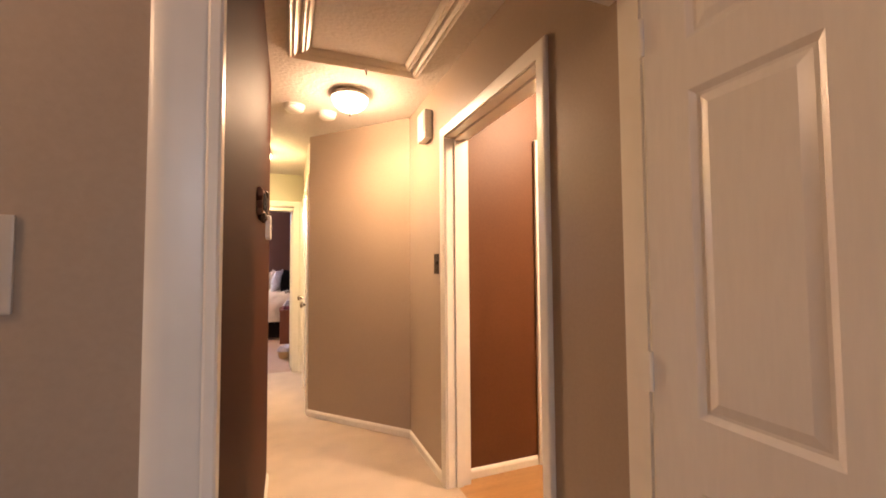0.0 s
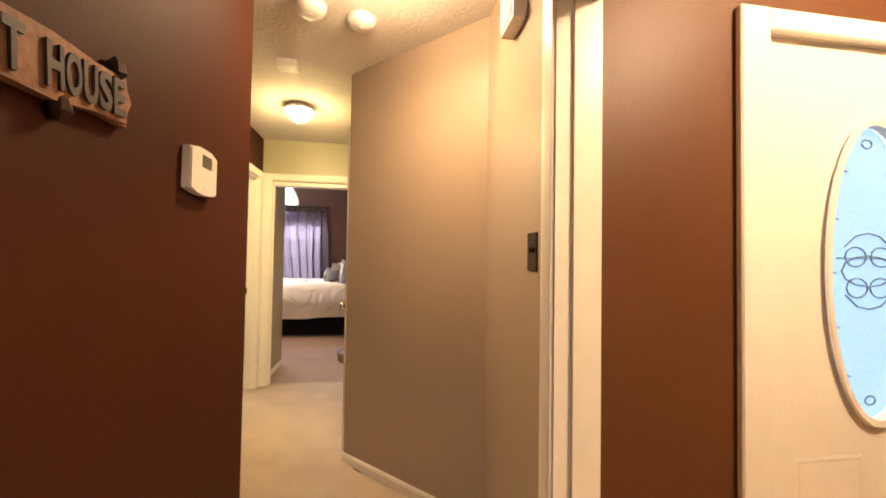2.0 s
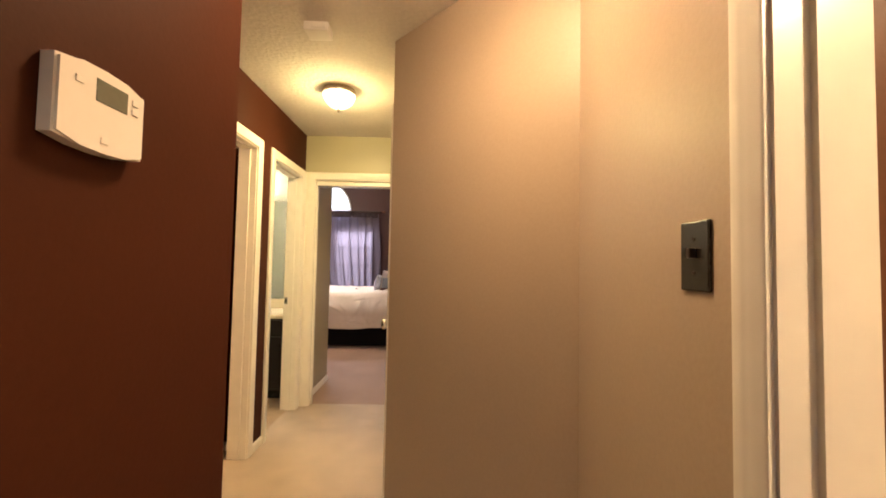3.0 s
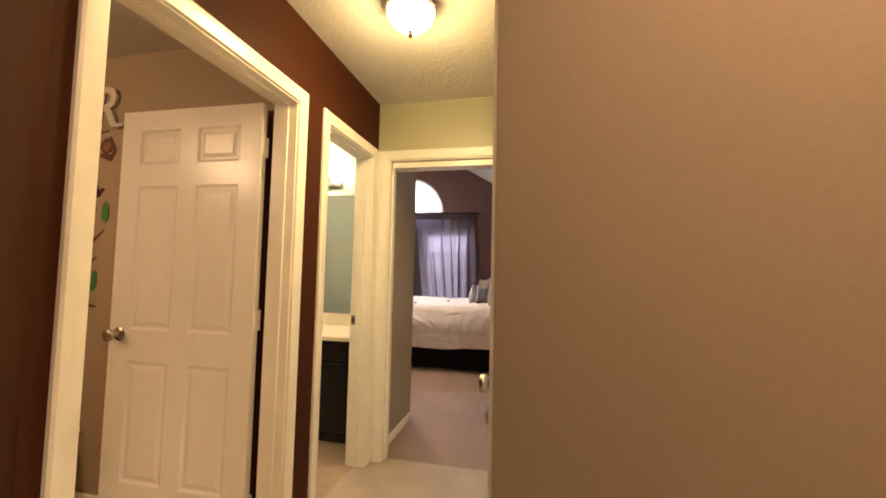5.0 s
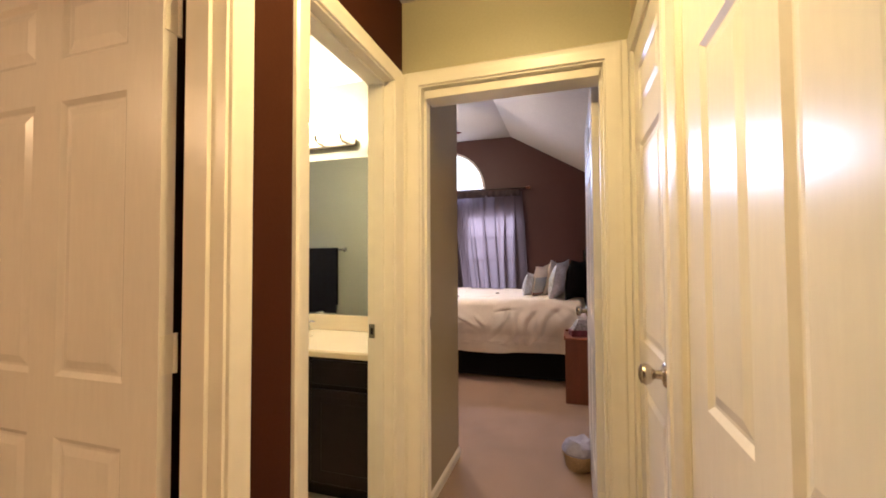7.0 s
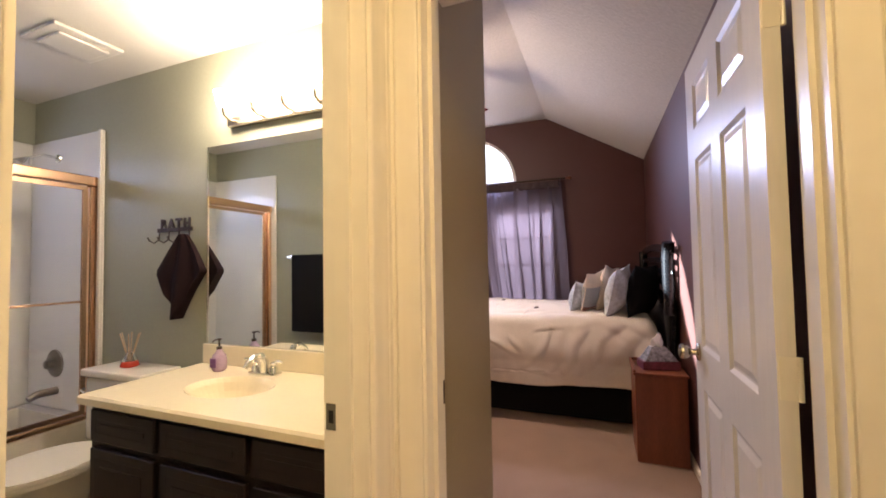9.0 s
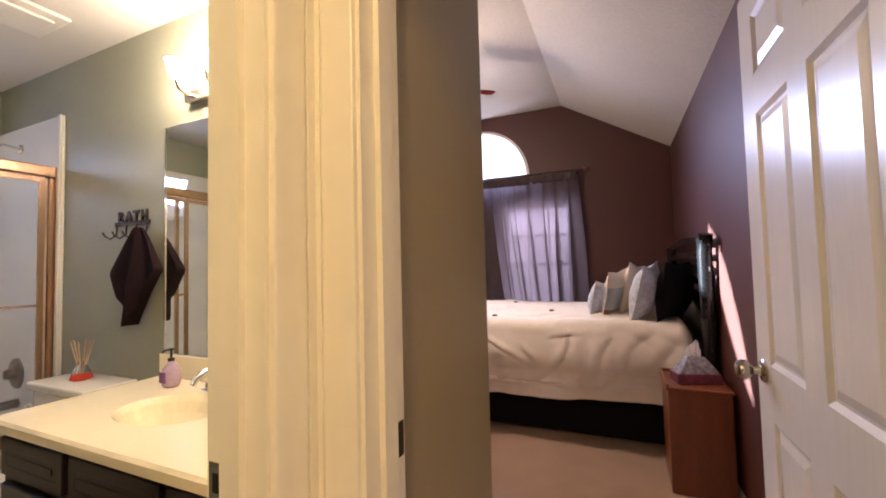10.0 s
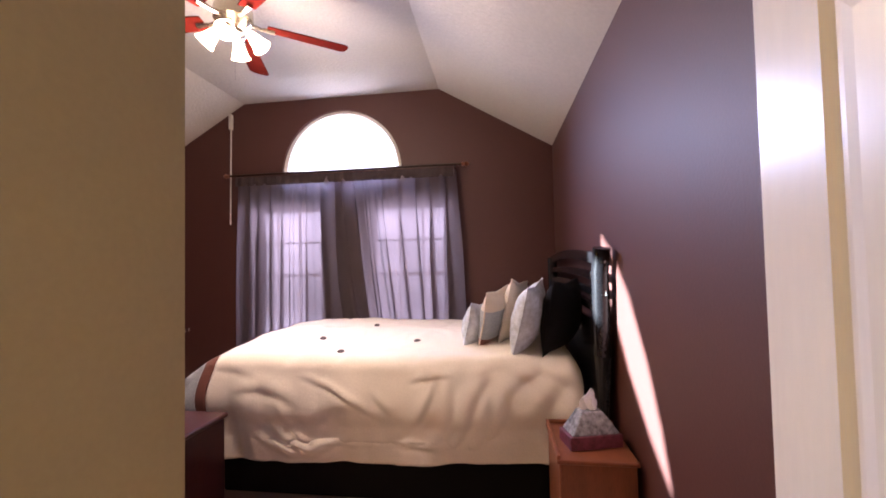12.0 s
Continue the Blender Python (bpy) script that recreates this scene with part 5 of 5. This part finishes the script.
def curtain(name, x0, x1, z0, z1, folds, seed, lean, depth, label):
    """A sheer sheet gathered on the rod: pleats that double back on themselves, wander and merge downwards.
    lean: how far each edge moves by the hem, as (left, right)."""
    rnd = random.Random(seed)
    ph = [rnd.uniform(0, 6.28) for _ in range(8)]
    bm = bmesh.new()
    nu, nv = 300, 34
    rows = []
    for j in range(nv + 1):
        v = j / nv
        row = []
        for i in range(nu + 1):
            u = i / nu
            x = x0 + lean[0] * v ** 1.3 + (x1 + lean[1] * v - x0 - lean[0] * v ** 1.3) * u
            a = folds * 2 * math.pi * (u + 0.10 * math.sin(2.4 * u + ph[6]) + 0.035 * math.sin(7 * u + ph[1] + 0.8 * v))
            strength = 0.62 + 0.38 * math.sin(3.7 * u * folds / 4 + ph[5]) + 0.25 * math.sin(11.0 * u + ph[7] + 1.5 * v)
            strength = max(0.15, strength) * (0.55 + 0.45 * min(1, v * 3))
            x += depth * strength * math.sin(a + ph[0] + 1.5) + 0.016 * math.sin(a * 2.3 + ph[2]) * min(1, 2 * v)
            x += 0.018 * v * from_noise(Vector((u * 7, v * 2.2, seed)))
            y = 0.040 * strength * math.sin(a + ph[0]) + 0.014 * math.sin(a * 0.47 + ph[2] + 2 * v) + 0.005 * math.sin(a * 2.7 + ph[4])
            if v < 0.06:
                y *= 0.4 + 10 * v
            row.append(bm.verts.new((x, 10.695 + y, z1 + (z0 - z1) * v + 0.012 * math.sin(a * 0.5 + ph[5]) * (v > 0.98))))
        rows.append(row)
    for a, b in zip(rows, rows[1:]):
        for i in range(nu):
            bm.faces.new((a[i], a[i + 1], b[i + 1], b[i]))
    c = thing(name, None, label, "curtain", "window curtains")
    part("cloth", bm, curtain_m, c, smooth=True)
    part("header_band", bm_header(x0, x1, z1), header_m, c, "brown gathered heading")
    return c


def bm_header(x0, x1, z1):
    bm = bmesh.new()
    n = 60
    rows = [[bm.verts.new((x0 + (x1 - x0) * i / n, 10.690 + dy + 0.008 * math.sin(i * 1.3), z1 - 0.07 * (1 - zz))) for i in range(n + 1)] for dy, zz in ((-0.014, 0.0), (-0.020, 0.5), (-0.014, 1.3))]
    for a, b in zip(rows, rows[1:]):
        for i in range(n):
            bm.faces.new((a[i], a[i + 1], b[i + 1], b[i]))
    return bm


curtain("curtain", -2.68, -1.50, 0.12, 2.245, 8, 3, (0.0, 0.02), 0.058, "sheer mauve curtain panel, hanging straight beside the bed")
curtain("curtain", -1.66, -0.43, 0.12, 2.245, 8, 8, (0.30, 0.02), 0.060, "sheer grey curtain panel, its inner edge pulled aside")
rod = thing("curtain_rod", pose(-1.545, 10.67, 2.285), "bronze curtain rod with turned finials", "curtain rod")
part("rod", tube([(-1.19, 0, 0), (1.19, 0, 0)], 0.012), bronze, rod)
for sx in (-1, 1):
    part("finial", lathe([(0.011, 0), (0.022, 0.01), (0.014, 0.025), (0.026, 0.045), (0.014, 0.065), (0.004, 0.072)], 14, pose(sx * 1.19, 0, 0, ry=90 * sx)), red_wood, rod, smooth=True)
    part("bracket", tube([(sx * 1.12, 0, 0), (sx * 1.12, 0.107, 0.0)], 0.007), bronze, rod)
wa = thing("blind_wand", pose(-2.80, 10.765, 0), "thin white hanging wand on the wall beside the window", "wand")
part("wand", tube([(0, 0, 1.80), (0.012, 0, 2.93)], 0.007), plastic, wa)
part("bracket", bx(0.0, 0.03, -0.03, 0.014, 2.80, 2.96, bevel=0.004), plastic, wa)

# ---- bed ----
bed = thing("bed", pose(0, 0, 0), "dark upholstered platform bed with a tall black slatted headboard", "bed")
part("box_base", bx(-1.70, 0.38, 9.16, 10.46, 0.02, 0.34, bevel=0.02, segs=2), black_cloth, bed)
part("mattress", bx(-1.72, 0.36, 9.13, 10.48, 0.34, 0.72, bevel=0.06, segs=4), pillow_cream, bed)
for x in (-1.6, 0.28):
    for y in (9.25, 10.35):
        part("leg", bx(x - 0.04, x + 0.04, y - 0.04, y + 0.04, 0, 0.10), black, bed)
hb = part("headboard_frame", tube([(0.44, 8.92, 0.0), (0.44, 8.92, 0.9), (0.435, 8.90, 1.30), (0.44, 8.875, 1.41)], 0.040, 12), black, bed, smooth=True)
part("headboard_frame", tube([(0.44, 10.56, 0.0), (0.44, 10.56, 1.38)], 0.040, 12), black, bed, smooth=True)
for k, (z, h_) in enumerate(((1.36, 0.028), (1.27, 0.020), (1.19, 0.020), (1.11, 0.020))):
    bm = bmesh.new()
    n = 16
    prev = None
    for i in range(n + 1):
        v = i / n
        y = 8.93 + 1.62 * v
        zc_ = z + (0.035 if k == 0 else 0.02) * math.sin(math.pi * v)
        q = [bm.verts.new(p) for p in ((0.425, y, zc_ - h_), (0.455, y, zc_ - h_), (0.455, y, zc_ + h_), (0.425, y, zc_ + h_))]
        if prev:
            for a in range(4):
                bm.faces.new((prev[a], prev[(a + 1) % 4], q[(a + 1) % 4], q[a]))
        else:
            bm.faces.new(q)
        prev = q
    bm.faces.new(prev)
    part("slat", bm, black, bed)
# sun glints on the post, built as small pale squares
glint_m = mat("pale_glint_square", (0.75, 0.76, 0.80), 0.2, metal=0.4, vary=0.0)
for z in (1.20, 1.275, 1.35):
    part("post_inlay", bx(0.432, 0.452, 8.851 - (z - 1.35) * 0.2, 8.87, z - 0.010, z + 0.010, bevel=0.003), glint_m, bed, "small pale square standing for a sun glint")
part("headboard_panel", bx(0.425, 0.455, 8.95, 10.54, 0.30, 1.05, bevel=0.006), black, bed)

# comforter: one draped sheet with folds


def comforter():
    c = thing("comforter", None, "rumpled cream comforter spread over the bed, hanging down its sides", "comforter")
    x0, x1, y0, y1, zt = -1.66, 0.34, 9.08, 10.52, 0.84
    side, foot = 0.55, 0.50
    NU, NV = 220, 200
    bm = bmesh.new()
    rows = []

    def drape(s, edge):
        """Distance past the edge -> (out, down)."""
        r = 0.07
        if s <= 0:
            return 0.0, 0.0
        a = s / r
        if a < math.pi / 2:
            return r * math.sin(a), r * (1 - math.cos(a))
        return r + 0.02 * min(1, (s - r * 1.57) / 0.4), r + (s - r * math.pi / 2)
    rnd = random.Random(21)
    creases = []
    for k in range(44):
        ca_ = rnd.uniform(0.0, x1 - x0)
        cb_ = rnd.choice((rnd.uniform(-0.55, -0.02), rnd.uniform(-0.1, 1.2)))
        ang = rnd.gauss(0.0, 0.45) if cb_ > -0.1 or ca_ < 1.2 else rnd.gauss(1.2, 0.3)
        creases.append((ca_, cb_, math.cos(ang), math.sin(ang), rnd.uniform(0.08, 0.34), rnd.uniform(0.014, 0.050), rnd.uniform(0.004, 0.010), rnd.uniform(-1.6, 1.6)))
    for k in range(4):
        creases.append((1.35 + 0.09 * k, -0.30 - 0.03 * (k % 3), 0.30 + 0.05 * k, 0.95, 0.22, 0.034, 0.010, 1.2))

    def crease_at(a, b):
        h_ = 0.0
        for ca_, cb_, c_, s_, ln, wd, dp, bend in creases:
            u_ = (a - ca_) * c_ + (b - cb_) * s_
            if abs(u_) > ln:
                continue
            v_ = -(a - ca_) * s_ + (b - cb_) * c_ - bend * u_ * u_
            if abs(v_) > 4 * wd:
                continue
            h_ += dp * (1 - (u_ / ln) ** 2) * (math.exp(-((v_ - wd) / (1.3 * wd)) ** 2) - 0.9 * math.exp(-((v_ + 0.3 * wd) / (0.7 * wd)) ** 2))
        return h_
    for j in range(NV + 1):
        b = -side + (y1 - y0 + 2 * side) * j / NV
        row = []
        for i in range(NU + 1):
            a = -foot + (x1 - x0 + foot + 0.06) * i / NU
            sx, sy0, sy1 = -a + 0.06, -b + 0.06, b - (y1 - y0) + 0.06
            ox, dx = drape(sx, 0)
            oy, dy = drape(sy0, 0)
            oy2, dy2 = drape(sy1, 0)
            X = x0 + max(a, 0.06) - ox
            Y = y0 + min(max(b, 0.06), y1 - y0 - 0.06) - oy + oy2
            if a > x1 - x0:
                X = x1 + (a - (x1 - x0)) * 0.5
            if dx:
                X -= 0.28 * min(1, sx / 0.45)
                dx *= 0.62
            down = max(dx, dy, dy2) if not (dx and dy) else math.hypot(dx, dy)
            Z = zt + 0.045 * math.sin(min(1, max(0, b / (y1 - y0))) * math.pi) - down
            hang = min(1, max(dy, dx) / 0.3)
            n1 = from_noise(Vector((a * 1.6, b * 1.6, 3.1)))
            n2 = from_noise(Vector((a * 4.5 + b * 2.0, b * 3.0, 7.7)))
            n3 = from_noise(Vector((a * 11, b * 8, 1.7)))
            crease = abs(from_noise(Vector((a * 2.8 + 0.6 * n1, (b - a * 0.6) * 2.6, 5.0))))
            Z += (0.020 * n1 + 0.010 * n2 + 0.004 * n3 - 0.05 * max(0, 0.15 - crease)) * (1 - 0.6 * hang)
            fold = 0.045 * from_noise(Vector((a * 4.2 + 0.8 * b, down * 0.9, 2.2))) + 0.014 * from_noise(Vector((a * 10 - 2.0 * down, down * 2.0, 9.2)))
            fold += 0.035 * math.sin(min(1, down / 0.35) * math.pi) * (1 if sy0 > 0 else 0)
            if sy0 > 0:
                Y -= fold * hang + 0.02 * hang
            if sx > 0:
                X -= fold * hang
            cr = crease_at(a, b)
            Y -= cr * min(1, dy / 0.08)
            X -= cr * min(1, dx / 0.08) * (0 if dy else 1)
            Z += cr * (1 - min(1, max(dx, dy) / 0.08))
            if sy0 > side * 0.9:
                Z += 0.02 * from_noise(Vector((a * 2.0, 0, 4.4))) + 0.03 * a
            if a > x1 - x0 - 0.03:
                Z -= (a - (x1 - x0) + 0.03) * 0.9
            row.append(bm.verts.new((X, Y, Z)))
        rows.append(row)
    for j in range(NV):
        for i in range(NU):
            f = bm.faces.new((rows[j][i], rows[j][i + 1], rows[j + 1][i + 1], rows[j + 1][i]))
            u = -foot + (x1 - x0 + foot + 0.06) * (i + 0.5) / NU
            f.material_index = 1 if u < -0.05 else (2 if u < 0.015 else 0)
    bm.normal_update()
    for k, (nm, mt, lb) in enumerate((("cover", comforter_m, ""), ("foot_panel", grey_band, "grey-blue patchwork foot panel"), ("foot_band", brown_band, "brown satin band"))):
        sub = bm.copy()
        bmesh.ops.delete(sub, geom=[f for f in sub.faces if f.material_index != k], context="FACES")
        for f in sub.faces:
            f.material_index = 0
        ob = part(nm, sub, mt, c, lb, smooth=True)
        sol = ob.modifiers.new("thickness", "SOLIDIFY")
        sol.thickness, sol.offset = 0.018, 0
    bm.free()
    return c


cover = comforter().children[0].data
tuft = mat("brown_tuft_thread", (0.10, 0.07, 0.06), 0.8)
for x, y in ((-0.955, 9.16), (-1.18, 9.42), (-0.54, 9.34), (-0.95, 9.85)):
    top = min(cover.vertices, key=lambda v: (v.co.x - x) ** 2 + (v.co.y - y) ** 2).co.z + 0.012
    q = thing("comforter_button", pose(x, y, top), "small dark tuft button on the comforter", "button", "comforter buttons")
    part("button", lathe([(0.018, -0.01), (0.022, 0.0), (0.014, 0.008), (0.004, 0.010)], 12), tuft, q, smooth=True)


def pillow(name, m, w, h, t, material, label, band=None):
    """A stuffed square pillow standing in its local xz plane, with pinched corners and welted edge."""
    p = thing(name, m, label, "pillow", "bed pillows")
    bm = bmesh.new()
    n = 22
    sheets = []
    for s_ in (-1, 1):
        g = []
        for j in range(n + 1):
            r = []
            for i in range(n + 1):
                u, v = i / n * 2 - 1, j / n * 2 - 1
                puff = ((1 - u * u) * (1 - v * v)) ** 0.55
                pin = 1 - 0.13 * (1 - abs(u * v)) * max(abs(u), abs(v)) ** 2.5
                wr = 0.012 * from_noise(Vector((u * 2.5, v * 2.5 + s_, w * 9)))
                r.append(bm.verts.new((u * w / 2 * pin, s_ * (t / 2 * puff + wr * puff), (v * h / 2) * pin + h / 2)))
            g.append(r)
        sheets.append(g)
        for j in range(n):
            for i in range(n):
                f = bm.faces.new((g[j][i], g[j][i + 1], g[j + 1][i + 1], g[j + 1][i]))
                if band and 0.18 < (j + 0.5) / n < 0.70:
                    f.material_index = 1
                if band and 0.10 < (j + 0.5) / n <= 0.18:
                    f.material_index = 2
    bmesh.ops.remove_doubles(bm, verts=bm.verts, dist=0.0008)
    part("cushion", bm, (material, band or material, brown_band), p, smooth=True)
    edge = [(-1, -1), (0, -1), (1, -1), (1, 0), (1, 1), (0, 1), (-1, 1), (-1, 0), (-1, -1)]
    pts = []
    for (u, v), (u2, v2) in zip(edge, edge[1:]):
        for k in range(5):
            a, b = u + (u2 - u) * k / 5, v + (v2 - v) * k / 5
            pin = 1 - 0.13 * (1 - abs(a * b)) * max(abs(a), abs(b)) ** 2.5
            pts.append((a * w / 2 * pin, 0, b * h / 2 * pin + h / 2))
    part("welt", tube(pts, 0.005, 6), material, p)
    return p


pillow("bed_pillow", pose(-0.205, 9.40, 0.850, rz=70, rx=11, ry=4), 0.28, 0.26, 0.15, pillow_grey, "small grey striped accent pillow")
pillow("bed_pillow", pose(-0.105, 9.43, 0.852, rz=67, rx=13, ry=-5), 0.33, 0.35, 0.13, pillow_cream, "cream pillow with a grey centre band", band=grey_band)
pillow("bed_pillow", pose(0.010, 9.52, 0.852, rz=72, rx=12, ry=5), 0.38, 0.39, 0.14, pillow_cream, "large cream bed pillow")
pillow("bed_pillow", pose(0.075, 9.27, 0.850, rz=71, rx=16, ry=-7), 0.34, 0.40, 0.17, pillow_grey, "large blue-grey striped pillow")
pillow("bed_pillow", pose(0.275, 9.28, 0.85, rz=62, rx=10), 0.40, 0.40, 0.20, black_cloth, "black pillow leaning on the headboard")

# ---- nightstand and tissue box ----
n_ = thing("nightstand", pose(0.180, 8.585, 0), "reddish wooden nightstand beside the bed", "nightstand")
part("carcass", bx(0.0, 0.295, 0.0, 0.36, 0.0, 0.55, bevel=0.004), red_wood, n_)
part("top", bx(-0.010, 0.303, -0.010, 0.37, 0.55, 0.567, bevel=0.003), red_wood, n_)
for a in ((-0.010, 0.004, -0.01, 0.37), ):
    part("gallery", bx(a[0], a[1], a[2], a[3], 0.567, 0.585, bevel=0.003), red_wood, n_)
part("gallery", bx(0.004, 0.303, 0.356, 0.37, 0.567, 0.585, bevel=0.003), red_wood, n_)
tis = thing("tissue_box", pose(0.335, 8.74, 0.567, rz=14), "patterned tissue box with a tissue pulled up", "tissue box")
part("box", bx(-0.115, 0.115, -0.06, 0.06, 0.0, 0.055, bevel=0.003), mat("maroon_patterned_card", (0.14, 0.03, 0.05), 0.5, vary=0.2, vscale=30), tis)
gp = mat("grey_patterned_card", (0.24, 0.24, 0.27), 0.5, vary=0.35, vscale=30)
bm = bmesh.new()
rows = [[bm.verts.new((sx * w_ + ox, sy * d_, z)) for sx, sy in ((-1, -1), (1, -1), (1, 1), (-1, 1))] for z, w_, d_, ox in ((0.055, 0.105, 0.055, 0), (0.10, 0.075, 0.045, 0.0), (0.145, 0.045, 0.03, -0.005))]
for r1, r2 in zip(rows, rows[1:]):
    for k in range(4):
        bm.faces.new((r1[k], r1[(k + 1) % 4], r2[(k + 1) % 4], r2[k]))
bm.faces.new(rows[0])
bm.faces.new(rows[-1])
bmesh.ops.bevel(bm, geom=list(bm.edges), offset=0.004, segments=1, affect="EDGES")
cov = part("patterned_cover", bm, gp, tis, "grey patterned tapered cover")
bm = bmesh.new()
prev = None
for z, r, ph, ox in ((0.142, 0.030, 0, 0), (0.165, 0.034, 0.5, -0.005), (0.185, 0.026, 1.0, -0.010), (0.20, 0.016, 1.6, 0.002), (0.225, 0.004, 2.2, 0.012)):
    cur = [bm.verts.new((ox + (r * (1 + 0.35 * math.sin(3 * q + ph))) * math.cos(q), r * 0.7 * (1 + 0.4 * math.cos(2 * q + ph)) * math.sin(q), z + 0.012 * math.sin(2 * q + ph))) for q in [2 * math.pi * k / 18 for k in range(18)]]
    if prev:
        for k in range(18):
            bm.faces.new((prev[k], prev[(k + 1) % 18], cur[(k + 1) % 18], cur[k]))
    prev = cur
bm.faces.new(prev)
part("tissue", bm, mat("white_tissue", (0.62, 0.60, 0.62), 0.9), cov, "crumpled white tissue", smooth=True)

# basket on the floor
ba = thing("floor_basket", pose(0.265, 7.48, 0), "small tan basket with grey-lilac cloth on the carpet", "basket")
part("basket", lathe([(0.066, 0), (0.078, 0.015), (0.090, 0.078), (0.096, 0.083), (0.096, 0.095), (0.088, 0.10)], 24), wicker, ba, smooth=True)
bm = lathe([(0.082, 0.08), (0.097, 0.105), (0.092, 0.145), (0.058, 0.172), (0.015, 0.162)], 24)
for v in bm.verts:
    v.co += v.co.normalized() * 0.02 * from_noise(v.co * 22)
part("cloth", bm, mat("lilac_grey_cloth", (0.36, 0.34, 0.42), 0.8, bump=0.6, bscale=40, vary=0.15, vscale=15), ba, smooth=True)

# chest at the foot of the bed
ch = thing("foot_chest", pose(-2.10, 8.25, 0), "low dark cherry chest near the bed foot corner", "chest")
darkred = mat("dark_cherry_wood", (0.045, 0.012, 0.014), 0.3, bump=0.1, bscale=25, vary=0.15, stretch=(10, 10, 1))
part("body", bx(0.0, 0.61, 0.0, 0.64, 0.0, 0.565, bevel=0.006), darkred, ch)
part("lid", bx(-0.012, 0.622, -0.012, 0.652, 0.565, 0.59, bevel=0.006), darkred, ch)
dk = thing("closet_knob", pose(-3.30, 10.76, 0.70, rz=-90), "small chrome knob low on the maroon window wall", "knob")
part("knob", lathe([(0.02, 0), (0.01, 0.01), (0.01, 0.03), (0.026, 0.045), (0.022, 0.06), (0.006, 0.065)], 14, pose(-0.02, 0, 0, ry=90)), chrome, dk, smooth=True)

# ---- ceiling fan ----
FX, FY = FAN_AT
fan = thing("ceiling_fan", pose(FX, FY, 0), "bronze ceiling fan with red-cherry blades and lit glass shades", "ceiling fan")
part("canopy", lathe([(0.065, RIDGE_Z), (0.065, RIDGE_Z - 0.02), (0.03, RIDGE_Z - 0.06)], 20), nickel, fan, smooth=True)
part("downrod", lathe([(0.012, RIDGE_Z - 0.05), (0.012, 2.80)], 12), nickel, fan)
part("motor", lathe([(0.03, 2.82), (0.085, 2.80), (0.10, 2.76), (0.10, 2.70), (0.07, 2.67), (0.05, 2.65)], 28), nickel, fan, smooth=True)
for k in range(5):
    a = radians(38 + 72 * k)
    rot = Matrix.Rotation(a, 4, "Z")
    bm = bmesh.new()
    o = [(0.17, -0.045), (0.40, -0.058), (0.60, -0.062), (0.625, -0.045), (0.63, 0), (0.625, 0.045), (0.60, 0.062), (0.40, 0.058), (0.17, 0.045)]
    prism(o, 0.007, lambda u, v, w: rot @ Vector((u, v, 2.70 + w + v * 0.20)), bm)
    part("blade", bm, blade_m, fan, "red cherry fan blade")
    part("blade_iron", tube([rot @ Vector(p) for p in ((0.08, 0, 2.70), (0.14, 0, 2.692), (0.21, 0, 2.695))], [0.014, 0.010, 0.018], 8), nickel, fan)
kit = part("light_kit", lathe([(0.05, 2.65), (0.06, 2.62), (0.03, 2.60)], 20), nickel, fan, smooth=True)
for k in range(4):
    a = radians(20 + 90 * k)
    m_ = Matrix.Translation((0.095 * math.cos(a), 0.095 * math.sin(a), 2.625)) @ Matrix.Rotation(a, 4, "Z") @ Matrix.Rotation(radians(-40), 4, "Y")
    ob = part("glass_shade", lathe([(0.018, 0.02), (0.03, -0.01), (0.038, -0.045), (0.052, -0.08)], 18, m_, cap=False), shade_m, kit, "lit bell glass", smooth=True)
    ob.visible_shadow = False
part("pull_chain", tube([(0.03, -0.03, 2.60), (0.03, -0.03, 2.36)], 0.0015, 5), chrome, fan)
